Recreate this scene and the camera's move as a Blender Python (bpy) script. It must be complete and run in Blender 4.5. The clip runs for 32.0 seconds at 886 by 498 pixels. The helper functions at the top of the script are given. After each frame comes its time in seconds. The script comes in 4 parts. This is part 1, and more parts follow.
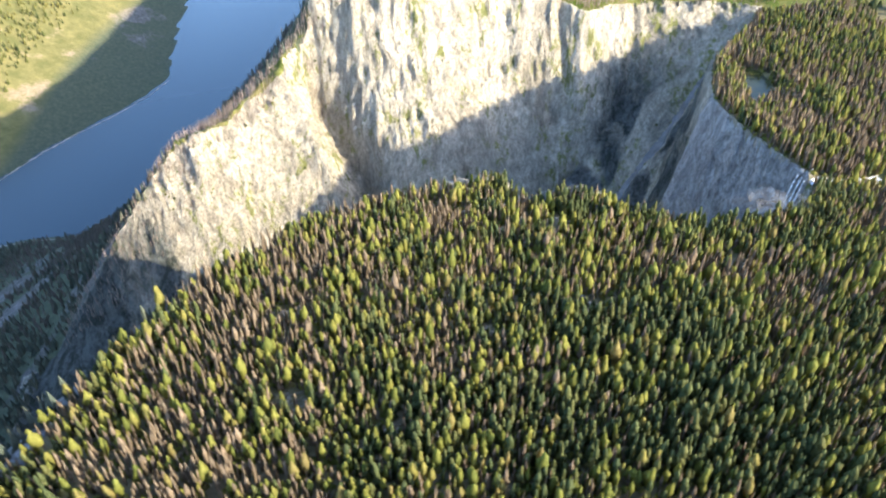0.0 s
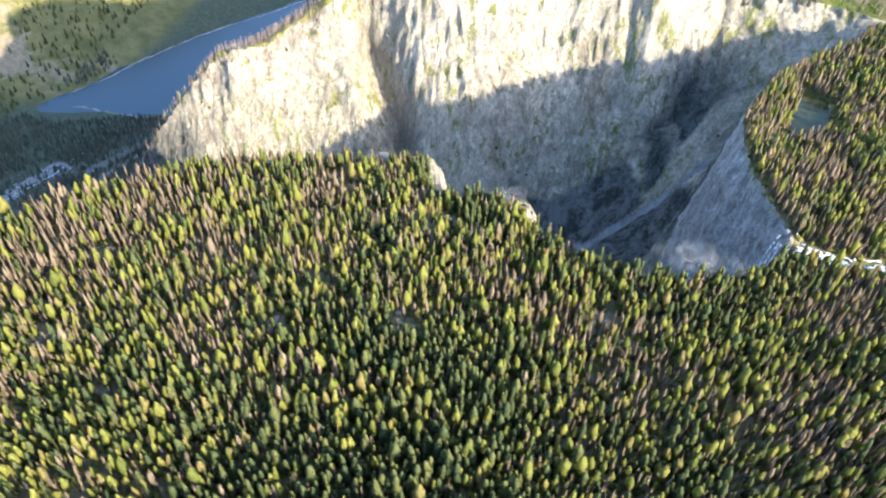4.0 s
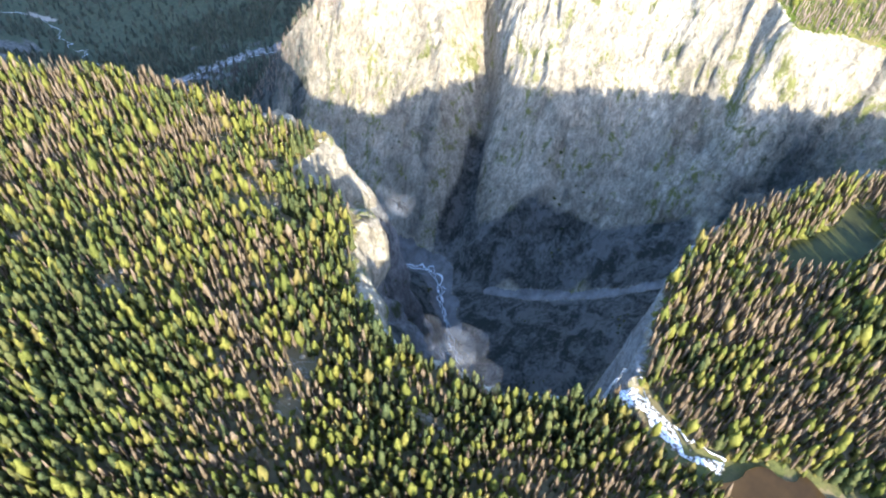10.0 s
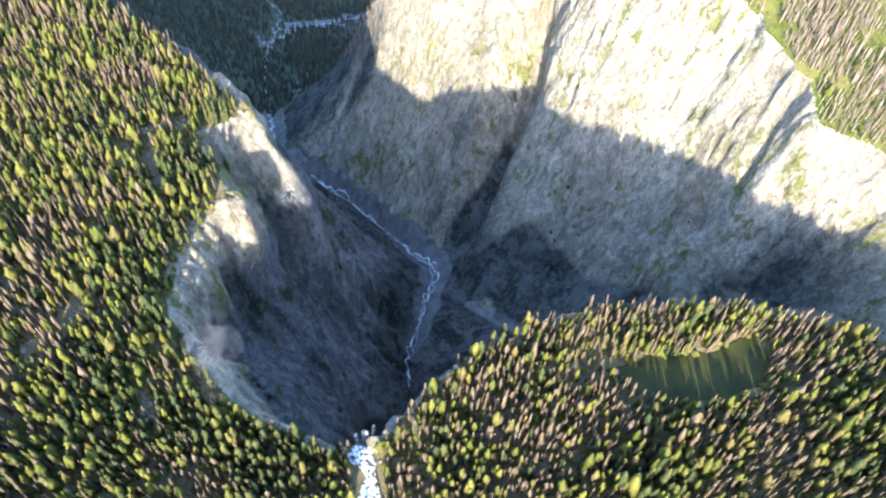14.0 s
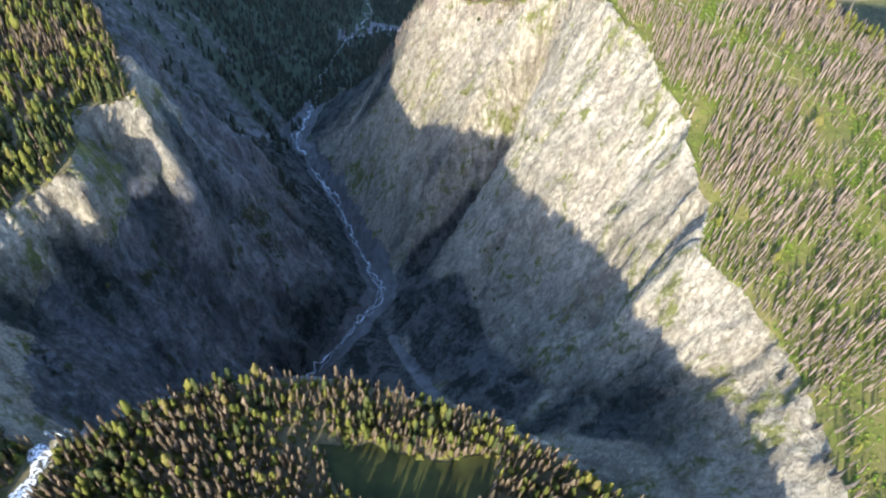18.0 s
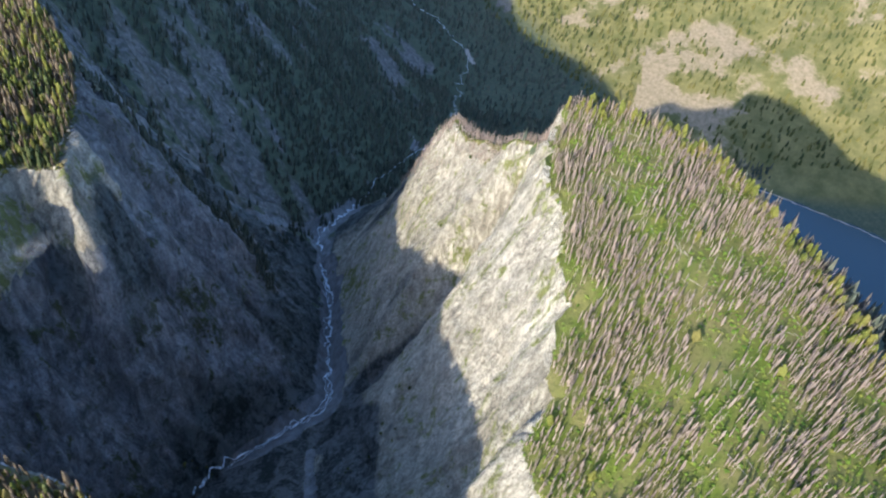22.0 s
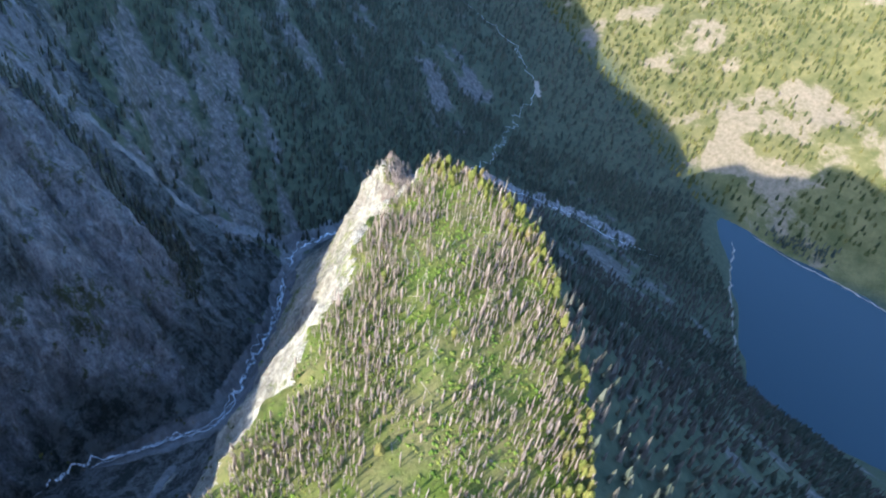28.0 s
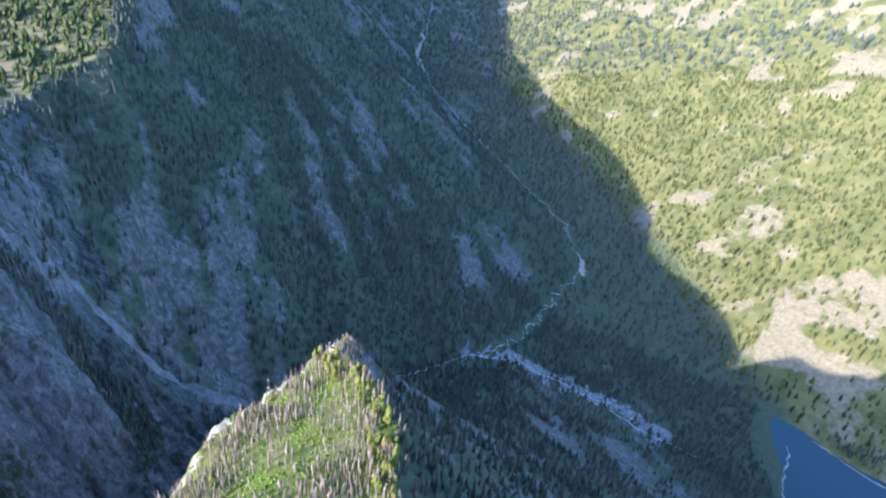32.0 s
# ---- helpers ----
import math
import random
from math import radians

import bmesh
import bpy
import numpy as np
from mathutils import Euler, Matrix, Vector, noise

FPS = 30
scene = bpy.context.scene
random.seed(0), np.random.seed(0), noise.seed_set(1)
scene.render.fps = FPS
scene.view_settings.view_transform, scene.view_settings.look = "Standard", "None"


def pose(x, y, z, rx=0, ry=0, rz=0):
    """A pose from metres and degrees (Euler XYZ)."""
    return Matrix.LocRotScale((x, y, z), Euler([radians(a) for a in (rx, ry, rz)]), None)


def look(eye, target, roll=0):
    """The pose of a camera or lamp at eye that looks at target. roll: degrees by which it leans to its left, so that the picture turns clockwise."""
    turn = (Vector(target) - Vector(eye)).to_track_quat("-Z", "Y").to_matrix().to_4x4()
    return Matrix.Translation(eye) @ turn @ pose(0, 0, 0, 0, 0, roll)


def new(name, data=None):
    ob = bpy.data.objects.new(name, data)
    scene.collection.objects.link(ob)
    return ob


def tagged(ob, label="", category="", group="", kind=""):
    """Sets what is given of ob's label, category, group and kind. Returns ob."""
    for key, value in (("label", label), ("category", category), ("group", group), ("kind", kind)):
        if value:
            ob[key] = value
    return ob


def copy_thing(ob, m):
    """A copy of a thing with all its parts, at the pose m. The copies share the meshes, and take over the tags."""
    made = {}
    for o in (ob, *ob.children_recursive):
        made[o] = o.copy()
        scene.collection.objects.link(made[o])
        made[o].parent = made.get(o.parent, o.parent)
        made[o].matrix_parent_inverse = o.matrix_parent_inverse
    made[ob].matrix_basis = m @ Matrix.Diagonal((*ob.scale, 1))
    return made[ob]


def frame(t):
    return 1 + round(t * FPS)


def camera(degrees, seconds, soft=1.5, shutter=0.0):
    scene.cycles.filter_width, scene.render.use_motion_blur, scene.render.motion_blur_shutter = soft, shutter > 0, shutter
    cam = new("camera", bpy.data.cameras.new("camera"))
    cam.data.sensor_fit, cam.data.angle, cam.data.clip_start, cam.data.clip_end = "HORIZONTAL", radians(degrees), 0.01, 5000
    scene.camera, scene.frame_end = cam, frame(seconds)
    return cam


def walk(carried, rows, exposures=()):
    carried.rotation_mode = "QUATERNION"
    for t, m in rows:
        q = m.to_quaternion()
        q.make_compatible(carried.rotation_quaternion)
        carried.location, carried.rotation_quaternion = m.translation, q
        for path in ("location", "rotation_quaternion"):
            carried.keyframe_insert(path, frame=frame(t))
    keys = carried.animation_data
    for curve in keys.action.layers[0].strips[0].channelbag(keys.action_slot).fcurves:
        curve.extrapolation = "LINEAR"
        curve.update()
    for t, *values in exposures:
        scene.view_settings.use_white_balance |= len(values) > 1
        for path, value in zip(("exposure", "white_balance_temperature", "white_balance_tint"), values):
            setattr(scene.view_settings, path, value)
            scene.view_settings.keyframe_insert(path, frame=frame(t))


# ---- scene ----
cam = camera(66.0, 32.0, soft=2.1, shutter=0.45)
METRES, EYE, TILT, LEAN, TURN = 1140.0, 760.0, -38.0, 0.0, 0.0
ROWS = [
    (0.0, 0.00016, -0.00015, -0.00006, -0.00, -0.00, -0.00),
    (0.5, 0.01630, 0.00272, 0.00334, 0.64, 0.46, -3.62),
    (1.0, 0.03240, 0.00610, 0.00713, 1.27, 0.34, -6.51),
    (1.5, 0.04834, 0.01000, 0.01124, 2.94, 0.29, -8.01),
    (2.0, 0.06401, 0.01442, 0.01567, 5.82, -0.45, -10.41),
    (2.5, 0.07936, 0.01937, 0.02040, 7.80, -1.55, -11.58),
    (3.0, 0.09433, 0.02482, 0.02541, 10.11, -3.05, -12.27),
    (3.5, 0.10890, 0.03078, 0.03072, 11.83, -4.21, -12.89),
    (4.0, 0.12303, 0.03722, 0.03631, 13.89, -6.61, -13.17),
    (4.5, 0.13673, 0.04413, 0.04221, 15.36, -7.58, -16.07),
    (6.5, 0.18710, 0.07608, 0.06891, 26.39, -11.59, -19.84),
    (7.0, 0.19857, 0.08504, 0.07638, 29.10, -13.45, -21.09),
    (7.5, 0.20958, 0.09434, 0.08417, 31.07, -14.73, -21.69),
    (8.0, 0.22013, 0.10397, 0.09227, 32.45, -15.73, -22.96),
    (8.5, 0.23021, 0.11391, 0.10069, 34.27, -16.83, -24.66),
    (9.0, 0.23979, 0.12413, 0.10940, 36.75, -18.55, -26.26),
    (9.5, 0.24887, 0.13461, 0.11840, 39.12, -19.48, -27.33),
    (10.0, 0.25743, 0.14532, 0.12767, 41.82, -21.50, -28.83),
    (10.5, 0.26544, 0.15625, 0.13720, 45.11, -23.46, -30.32),
    (11.0, 0.27288, 0.16738, 0.14696, 48.38, -25.40, -31.27),
    (11.5, 0.27975, 0.17867, 0.15694, 50.61, -26.78, -32.51),
    (12.0, 0.28600, 0.19011, 0.16712, 53.59, -28.69, -34.39),
    (12.5, 0.29164, 0.20168, 0.17748, 57.27, -31.24, -35.16),
    (13.0, 0.29663, 0.21335, 0.18798, 60.52, -33.15, -35.99),
    (13.5, 0.30097, 0.22509, 0.19862, 62.90, -34.69, -36.73),
    (14.0, 0.30463, 0.23688, 0.20936, 65.08, -36.21, -37.45),
    (14.5, 0.30763, 0.24871, 0.22019, 67.41, -37.85, -38.33),
    (16.5, 0.31283, 0.29579, 0.26394, 77.42, -44.72, -41.22),
    (17.0, 0.31247, 0.30740, 0.27488, 80.12, -46.53, -41.56),
    (17.5, 0.31148, 0.31888, 0.28580, 83.15, -47.87, -42.05),
    (18.0, 0.30986, 0.33024, 0.29667, 86.53, -49.00, -42.78),
    (18.5, 0.30766, 0.34144, 0.30748, 89.40, -49.66, -43.23),
    (19.0, 0.30489, 0.35246, 0.31821, 92.75, -51.00, -43.62),
    (19.5, 0.30159, 0.36330, 0.32885, 95.41, -51.33, -43.60),
    (20.0, 0.29778, 0.37393, 0.33939, 98.23, -51.68, -43.52),
    (20.5, 0.29350, 0.38435, 0.34981, 101.15, -52.73, -43.67),
    (21.0, 0.28878, 0.39455, 0.36011, 104.10, -53.21, -43.64),
    (21.5, 0.28365, 0.40451, 0.37026, 106.32, -53.95, -43.25),
    (22.0, 0.27814, 0.41424, 0.38026, 108.06, -54.74, -43.42),
    (22.5, 0.27228, 0.42373, 0.39010, 109.56, -55.51, -44.17),
    (23.0, 0.26609, 0.43300, 0.39975, 110.96, -56.79, -44.62),
    (23.5, 0.25959, 0.44203, 0.40922, 112.12, -57.65, -44.50),
    (24.0, 0.25281, 0.45085, 0.41849, 113.57, -59.10, -44.27),
    (24.5, 0.24575, 0.45946, 0.42755, 114.99, -60.60, -43.64),
    (25.0, 0.23843, 0.46788, 0.43638, 116.66, -61.90, -43.24),
    (25.5, 0.23084, 0.47613, 0.44498, 118.30, -63.22, -42.83),
    (27.5, 0.19779, 0.50770, 0.47694, 124.29, -65.47, -40.24),
    (28.0, 0.18882, 0.51533, 0.48433, 125.31, -64.90, -39.62),
    (28.5, 0.17957, 0.52288, 0.49151, 125.79, -64.54, -38.75),
    (29.0, 0.17002, 0.53036, 0.49852, 126.46, -64.38, -37.80),
    (29.5, 0.16021, 0.53776, 0.50538, 127.28, -64.04, -36.29),
    (30.0, 0.15015, 0.54507, 0.51218, 128.04, -63.10, -34.63),
    (30.5, 0.13990, 0.55226, 0.51897, 128.49, -61.94, -34.94),
    (31.0, 0.12953, 0.55930, 0.52587, 130.32, -59.60, -35.76),
    (31.5, 0.11916, 0.56612, 0.53302, 131.93, -57.40, -35.61),
    (32.0, 0.10892, 0.57265, 0.54056, 133.39, -55.91, -34.47),
]
walk(cam, [(t, pose(0, 0, EYE, TILT, LEAN, TURN) @ pose(METRES * x, METRES * y, METRES * z, 90 + pitch, roll, yaw)) for t, x, y, z, yaw, pitch, roll in ROWS],
     exposures=[(0.0, 2.28, 5600, 13), (4.0, 2.38, 5450, 13), (8.0, 2.45, 5300, 13), (12.0, 2.48, 5300, 13), (15.0, 2.42, 5300, 13), (17.0, 2.05, 5300, 13), (18.5, 1.66, 5300, 12), (23.0, 1.55, 5050, 12), (26.0, 1.86, 4950, 12), (29.0, 2.0, 4850, 12), (30.6, 2.14, 4750, 12), (32.0, 2.18, 4700, 13)])

# ---- light: low sun and clear sky ----
SUN_EL, SUN_AZ = 22.8, 112.0        # elevation, and bearing clockwise from +y
SUN_TO = Vector((math.sin(radians(SUN_AZ)) * math.cos(radians(SUN_EL)), math.cos(radians(SUN_AZ)) * math.cos(radians(SUN_EL)), math.sin(radians(SUN_EL))))
sky_world = bpy.data.worlds.new("sky")
sky_world.use_nodes = True
scene.world = sky_world
wn = sky_world.node_tree.nodes
sky = wn.new("ShaderNodeTexSky")
sky.sky_type, sky.sun_disc, sky.sun_elevation, sky.sun_rotation = "NISHITA", False, radians(SUN_EL), radians(SUN_AZ)
sky.ozone_density, sky.dust_density, sky.air_density = 2.2, 1.6, 1.0
wn["Background"].inputs["Strength"].default_value = 0.15
sky_world.node_tree.links.new(sky.outputs[0], wn["Background"].inputs["Color"])
sun_data = bpy.data.lights.new("sun", "SUN")
sun_data.energy, sun_data.angle, sun_data.color = 3.6, radians(0.55), (1.0, 0.83, 0.55)
sun = new("sun", sun_data)
sun.matrix_world = look((0, 0, 1500), Vector((0, 0, 1500)) - SUN_TO)


# ---- materials ----
def mat(name, rough=0.9, spec=0.2):
    m = bpy.data.materials.new(name)
    m.use_nodes = True
    b = m.node_tree.nodes["Principled BSDF"]
    b.inputs["Roughness"].default_value = rough
    b.inputs["Specular IOR Level"].default_value = spec
    return m, m.node_tree.nodes, m.node_tree.links, b


def ramp(nodes, stops):
    r = nodes.new("ShaderNodeValToRGB")
    while len(r.color_ramp.elements) < len(stops):
        r.color_ramp.elements.new(0.5)
    for e, (p, c) in zip(r.color_ramp.elements, stops):
        e.position, e.color = p, (*c, 1.0)
    return r


def noise_node(nodes, links, coord, scale, detail=6.0, rough=0.55, stretch=None, distort=0.0):
    n = nodes.new("ShaderNodeTexNoise")
    n.inputs["Scale"].default_value, n.inputs["Detail"].default_value = scale, detail
    n.inputs["Roughness"].default_value, n.inputs["Distortion"].default_value = rough, distort
    if stretch:
        mp = nodes.new("ShaderNodeMapping")
        mp.inputs["Scale"].default_value = stretch
        links.new(coord, mp.inputs["Vector"])
        coord = mp.outputs["Vector"]
    links.new(coord, n.inputs["Vector"])
    return n.outputs["Fac"]


def mix_col(nodes, links, fac, a, b, mode="MIX"):
    m = nodes.new("ShaderNodeMix")
    m.data_type, m.blend_type = "RGBA", mode
    for sock, v in ((m.inputs[0], fac), (m.inputs[6], a), (m.inputs[7], b)):
        if isinstance(v, (int, float)):
            sock.default_value = v
        elif isinstance(v, tuple):
            sock.default_value = (*v, 1.0)
        else:
            links.new(v, sock)
    return m.outputs[2]


def sharpen(nodes, links, fac, lo, hi):
    r = nodes.new("ShaderNodeMapRange")
    r.inputs[1].default_value, r.inputs[2].default_value = lo, hi
    links.new(fac, r.inputs[0])
    return r.outputs[0]


def add_bump(nodes, links, b, height, strength, dist):
    bp = nodes.new("ShaderNodeBump")
    bp.inputs["Strength"].default_value, bp.inputs["Distance"].default_value = strength, dist
    links.new(height, bp.inputs["Height"])
    links.new(bp.outputs[0], b.inputs["Normal"])


def absdiff(nodes, links, fac, value):
    a = nodes.new("ShaderNodeMath")
    a.operation = "SUBTRACT"
    a.inputs[1].default_value = value
    links.new(fac, a.inputs[0])
    b = nodes.new("ShaderNodeMath")
    b.operation = "ABSOLUTE"
    links.new(a.outputs[0], b.inputs[0])
    return b.outputs[0]


def coords(nodes):
    return nodes.new("ShaderNodeTexCoord").outputs["Object"]


def rock_material(name, light, dark, moss, moss_amount, covers=(), tall=1.0):
    m, n, l, b = mat(name, 0.9, 0.15)
    c = coords(n)
    big = noise_node(n, l, c, 0.014, 5, 0.6, (1, 1, 0.45), 0.8)
    streak = noise_node(n, l, c, 0.10, 8, 0.66, (1, 1, 0.26 / tall), 1.2)
    fine = noise_node(n, l, c, 0.5, 9, 0.72, (1, 1, 0.55), 0.6)
    vo = n.new("ShaderNodeTexVoronoi")
    vo.feature = "DISTANCE_TO_EDGE"
    vo.inputs["Scale"].default_value = 0.3
    mp = n.new("ShaderNodeMapping")
    mp.inputs["Scale"].default_value, mp.inputs["Rotation"].default_value = (1, 1, 0.14 / tall), (0.2, -0.15, 0.3)
    wv = n.new("ShaderNodeVectorMath")
    wv.operation = "SCALE"
    wv.inputs["Scale"].default_value = 9.0
    nz = n.new("ShaderNodeTexNoise")
    nz.inputs["Scale"].default_value, nz.inputs["Detail"].default_value = 0.15, 4
    l.new(c, nz.inputs["Vector"])
    l.new(nz.outputs["Color"], wv.inputs[0])
    ad = n.new("ShaderNodeVectorMath")
    l.new(c, ad.inputs[0])
    l.new(wv.outputs[0], ad.inputs[1])
    l.new(ad.outputs[0], mp.inputs["Vector"])
    l.new(mp.outputs[0], vo.inputs["Vector"])
    joint = sharpen(n, l, vo.outputs["Distance"], 0.0, 0.06)
    seam = noise_node(n, l, ad.outputs[0], 0.22, 7, 0.62, (1, 1, 0.12 / tall), 0.3)
    crack = sharpen(n, l, absdiff(n, l, seam, 0.5), 0.0, 0.05)
    flake = noise_node(n, l, ad.outputs[0], 0.33, 9, 0.68, (1, 1, 0.42), 0.2)
    col = mix_col(n, l, sharpen(n, l, streak, 0.32, 0.58), dark, light)
    col = mix_col(n, l, sharpen(n, l, big, 0.35, 0.65), col, mix_col(n, l, 0.62, (0.0, 0.0, 0.0), col))
    # dark pits in the colour, standing for shade in small hollows
    col = mix_col(n, l, 0.75, col, ramp_of(n, l, fine, ((0.30, (0.38,) * 3), (0.44, (0.82,) * 3), (0.7, (1.12,) * 3))), "MULTIPLY")
    col = mix_col(n, l, 0.45, col, ramp_of(n, l, crack, ((0.0, (0.25,) * 3), (1.0, (1.0,) * 3))), "MULTIPLY")
    fleck = noise_node(n, l, ad.outputs[0], 0.42, 10, 0.75, (1, 1, 0.5), 0.2)
    col = mix_col(n, l, 0.6, col, ramp_of(n, l, sharpen(n, l, fleck, 0.36, 0.46), ((0.0, (0.38, 0.36, 0.33)), (1.0, (1.0,) * 3))), "MULTIPLY")
    mo = noise_node(n, l, c, 0.035, 12, 0.74, (1, 1, 0.5), 0.7)
    mo2 = noise_node(n, l, ad.outputs[0], 0.16, 9, 0.72, (1, 1, 0.3), 0.4)
    grown = n.new("ShaderNodeMath")
    grown.operation = "MULTIPLY_ADD"
    grown.inputs[1].default_value = 0.75
    l.new(mo2, grown.inputs[0])
    l.new(mo, grown.inputs[2])
    col = mix_col(n, l, sharpen(n, l, grown.outputs[0], 0.985 - moss_amount, 1.06 - moss_amount), col, mix_col(n, l, fine, tuple(0.5 * v for v in moss), tuple(1.5 * v for v in moss)))
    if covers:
        # each cover lays a darker tone on the rock, gorge shade included
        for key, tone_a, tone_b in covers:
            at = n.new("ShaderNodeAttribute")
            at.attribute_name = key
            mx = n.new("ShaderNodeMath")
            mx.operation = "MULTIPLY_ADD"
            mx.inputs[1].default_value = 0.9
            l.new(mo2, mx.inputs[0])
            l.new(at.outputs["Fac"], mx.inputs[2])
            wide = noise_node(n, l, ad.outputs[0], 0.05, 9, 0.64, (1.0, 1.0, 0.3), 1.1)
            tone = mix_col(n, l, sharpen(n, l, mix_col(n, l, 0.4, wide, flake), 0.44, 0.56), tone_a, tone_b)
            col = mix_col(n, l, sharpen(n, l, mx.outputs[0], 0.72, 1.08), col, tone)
    l.new(col, b.inputs["Base Color"])
    blk = n.new("ShaderNodeTexVoronoi")
    blk.inputs["Scale"].default_value = 0.24
    mb = n.new("ShaderNodeMapping")
    mb.inputs["Scale"].default_value, mb.inputs["Rotation"].default_value = (1, 1, 0.5), (0.35, 0.2, 0.0)
    l.new(ad.outputs[0], mb.inputs["Vector"])
    l.new(mb.outputs[0], blk.inputs["Vector"])
    h = mix_col(n, l, 0.18, mix_col(n, l, 0.68, mix_col(n, l, 0.35, streak, blk.outputs["Distance"]), flake), mix_col(n, l, 0.5, crack, joint))
    add_bump(n, l, b, h, 1.0, 9.0)
    return m


def ramp_of(nodes, links, fac, stops):
    r = ramp(nodes, stops)
    links.new(fac, r.inputs[0])
    return r.outputs[0]


def ground_material(name, a, b_, c_, s1, s2, bump=0.8, dist=1.0):
    m, n, l, b = mat(name, 0.95, 0.1)
    c = coords(n)
    f1 = noise_node(n, l, c, s1, 7, 0.65)
    f2 = noise_node(n, l, c, s2, 8, 0.7)
    col = mix_col(n, l, sharpen(n, l, f1, 0.38, 0.62), a, b_)
    col = mix_col(n, l, sharpen(n, l, f2, 0.5, 0.66), col, c_)
    l.new(col, b.inputs["Base Color"])
    add_bump(n, l, b, f2, bump, dist)
    return m


def foliage_material(name, stops, rough=0.75, thin=0.0):
    m, n, l, b = mat(name, rough, 0.15)
    g = n.new("ShaderNodeNewGeometry")
    o = n.new("ShaderNodeObjectInfo")
    ad = n.new("ShaderNodeMath")
    ad.operation = "ADD"
    l.new(g.outputs["Random Per Island"], ad.inputs[0])
    l.new(o.outputs["Random"], ad.inputs[1])
    fr = n.new("ShaderNodeMath")
    fr.operation = "FRACT"
    l.new(ad.outputs[0], fr.inputs[0])
    col = ramp_of(n, l, fr.outputs[0], stops)
    f = noise_node(n, l, coords(n), 1.3, 4, 0.7)
    col = mix_col(n, l, 0.7, col, ramp_of(n, l, f, ((0.3, (0.55,) * 3), (0.65, (1.08,) * 3))), "MULTIPLY")
    l.new(col, b.inputs["Base Color"])
    add_bump(n, l, b, f, 0.8, 0.35)
    if thin:
        tr = n.new("ShaderNodeBsdfTranslucent")
        l.new(col, tr.inputs["Color"])
        mx = n.new("ShaderNodeMixShader")
        mx.inputs[0].default_value = thin
        l.new(b.outputs[0], mx.inputs[1])
        l.new(tr.outputs[0], mx.inputs[2])
        l.new(mx.outputs[0], n["Material Output"].inputs["Surface"])
    return m


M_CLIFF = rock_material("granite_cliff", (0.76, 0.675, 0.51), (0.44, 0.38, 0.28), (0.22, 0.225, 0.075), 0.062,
                        (("growth_shade", (0.045, 0.052, 0.042), (0.15, 0.155, 0.138)), ("talus_shade", (0.055, 0.06, 0.05), (0.22, 0.213, 0.192))))
# the cliff rock again, greyed and darkened in colour for the wall's shade
M_NORTH = rock_material("shaded_grey_rock", (0.41, 0.40, 0.385), (0.16, 0.16, 0.152), (0.09, 0.10, 0.045), 0.05, (("growth_shade", (0.04, 0.047, 0.038), (0.17, 0.175, 0.16)),))
M_PALE = rock_material("pale_granite", (0.80, 0.755, 0.69), (0.40, 0.37, 0.335), (0.3, 0.3, 0.26), -0.08, (), 0.4)

M_PLATEAU = ground_material("forest_floor", (0.15, 0.13, 0.06), (0.19, 0.15, 0.082), (0.11, 0.105, 0.045), 0.03, 0.3)
M_MEADOW = ground_material("ridge_grass", (0.098, 0.122, 0.017), (0.165, 0.14, 0.05), (0.068, 0.085, 0.017), 0.05, 0.4)


def valley_material():
    """Forest floor with rock or scree where the ground lies bare."""
    m, n, l, b = mat("valley_side", 0.95, 0.1)
    c = coords(n)
    at = n.new("ShaderNodeAttribute")
    at.attribute_name = "bare"
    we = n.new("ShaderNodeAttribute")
    we.attribute_name = "sunlit_tint"
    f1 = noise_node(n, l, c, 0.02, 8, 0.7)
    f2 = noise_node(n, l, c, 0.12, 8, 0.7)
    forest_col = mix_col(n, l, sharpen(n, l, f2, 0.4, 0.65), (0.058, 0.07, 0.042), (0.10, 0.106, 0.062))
    # sunlit far side: forest floor coloured lighter and yellower for its sun
    sunlit_brush = mix_col(n, l, sharpen(n, l, f1, 0.4, 0.62), (0.10, 0.10, 0.034), (0.18, 0.155, 0.06))
    forest_col = mix_col(n, l, we.outputs["Fac"], forest_col, sunlit_brush)
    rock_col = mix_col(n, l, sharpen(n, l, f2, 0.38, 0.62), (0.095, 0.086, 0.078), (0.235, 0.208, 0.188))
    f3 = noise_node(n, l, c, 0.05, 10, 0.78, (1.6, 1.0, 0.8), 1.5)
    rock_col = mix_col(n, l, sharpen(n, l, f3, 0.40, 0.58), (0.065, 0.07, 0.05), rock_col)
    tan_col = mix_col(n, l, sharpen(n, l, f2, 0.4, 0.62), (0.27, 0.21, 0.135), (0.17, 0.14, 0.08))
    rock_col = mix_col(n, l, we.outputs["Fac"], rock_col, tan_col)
    ad = n.new("ShaderNodeMath")
    ad.operation = "MULTIPLY_ADD"
    ad.inputs[1].default_value = 1.5
    l.new(f1, ad.inputs[0])
    l.new(at.outputs["Fac"], ad.inputs[2])
    col = mix_col(n, l, sharpen(n, l, ad.outputs[0], 0.74, 0.92), forest_col, rock_col)
    l.new(col, b.inputs["Base Color"])
    add_bump(n, l, b, mix_col(n, l, 0.5, f1, f2), 1.0, 5.0)
    return m


M_FOREST = valley_material()

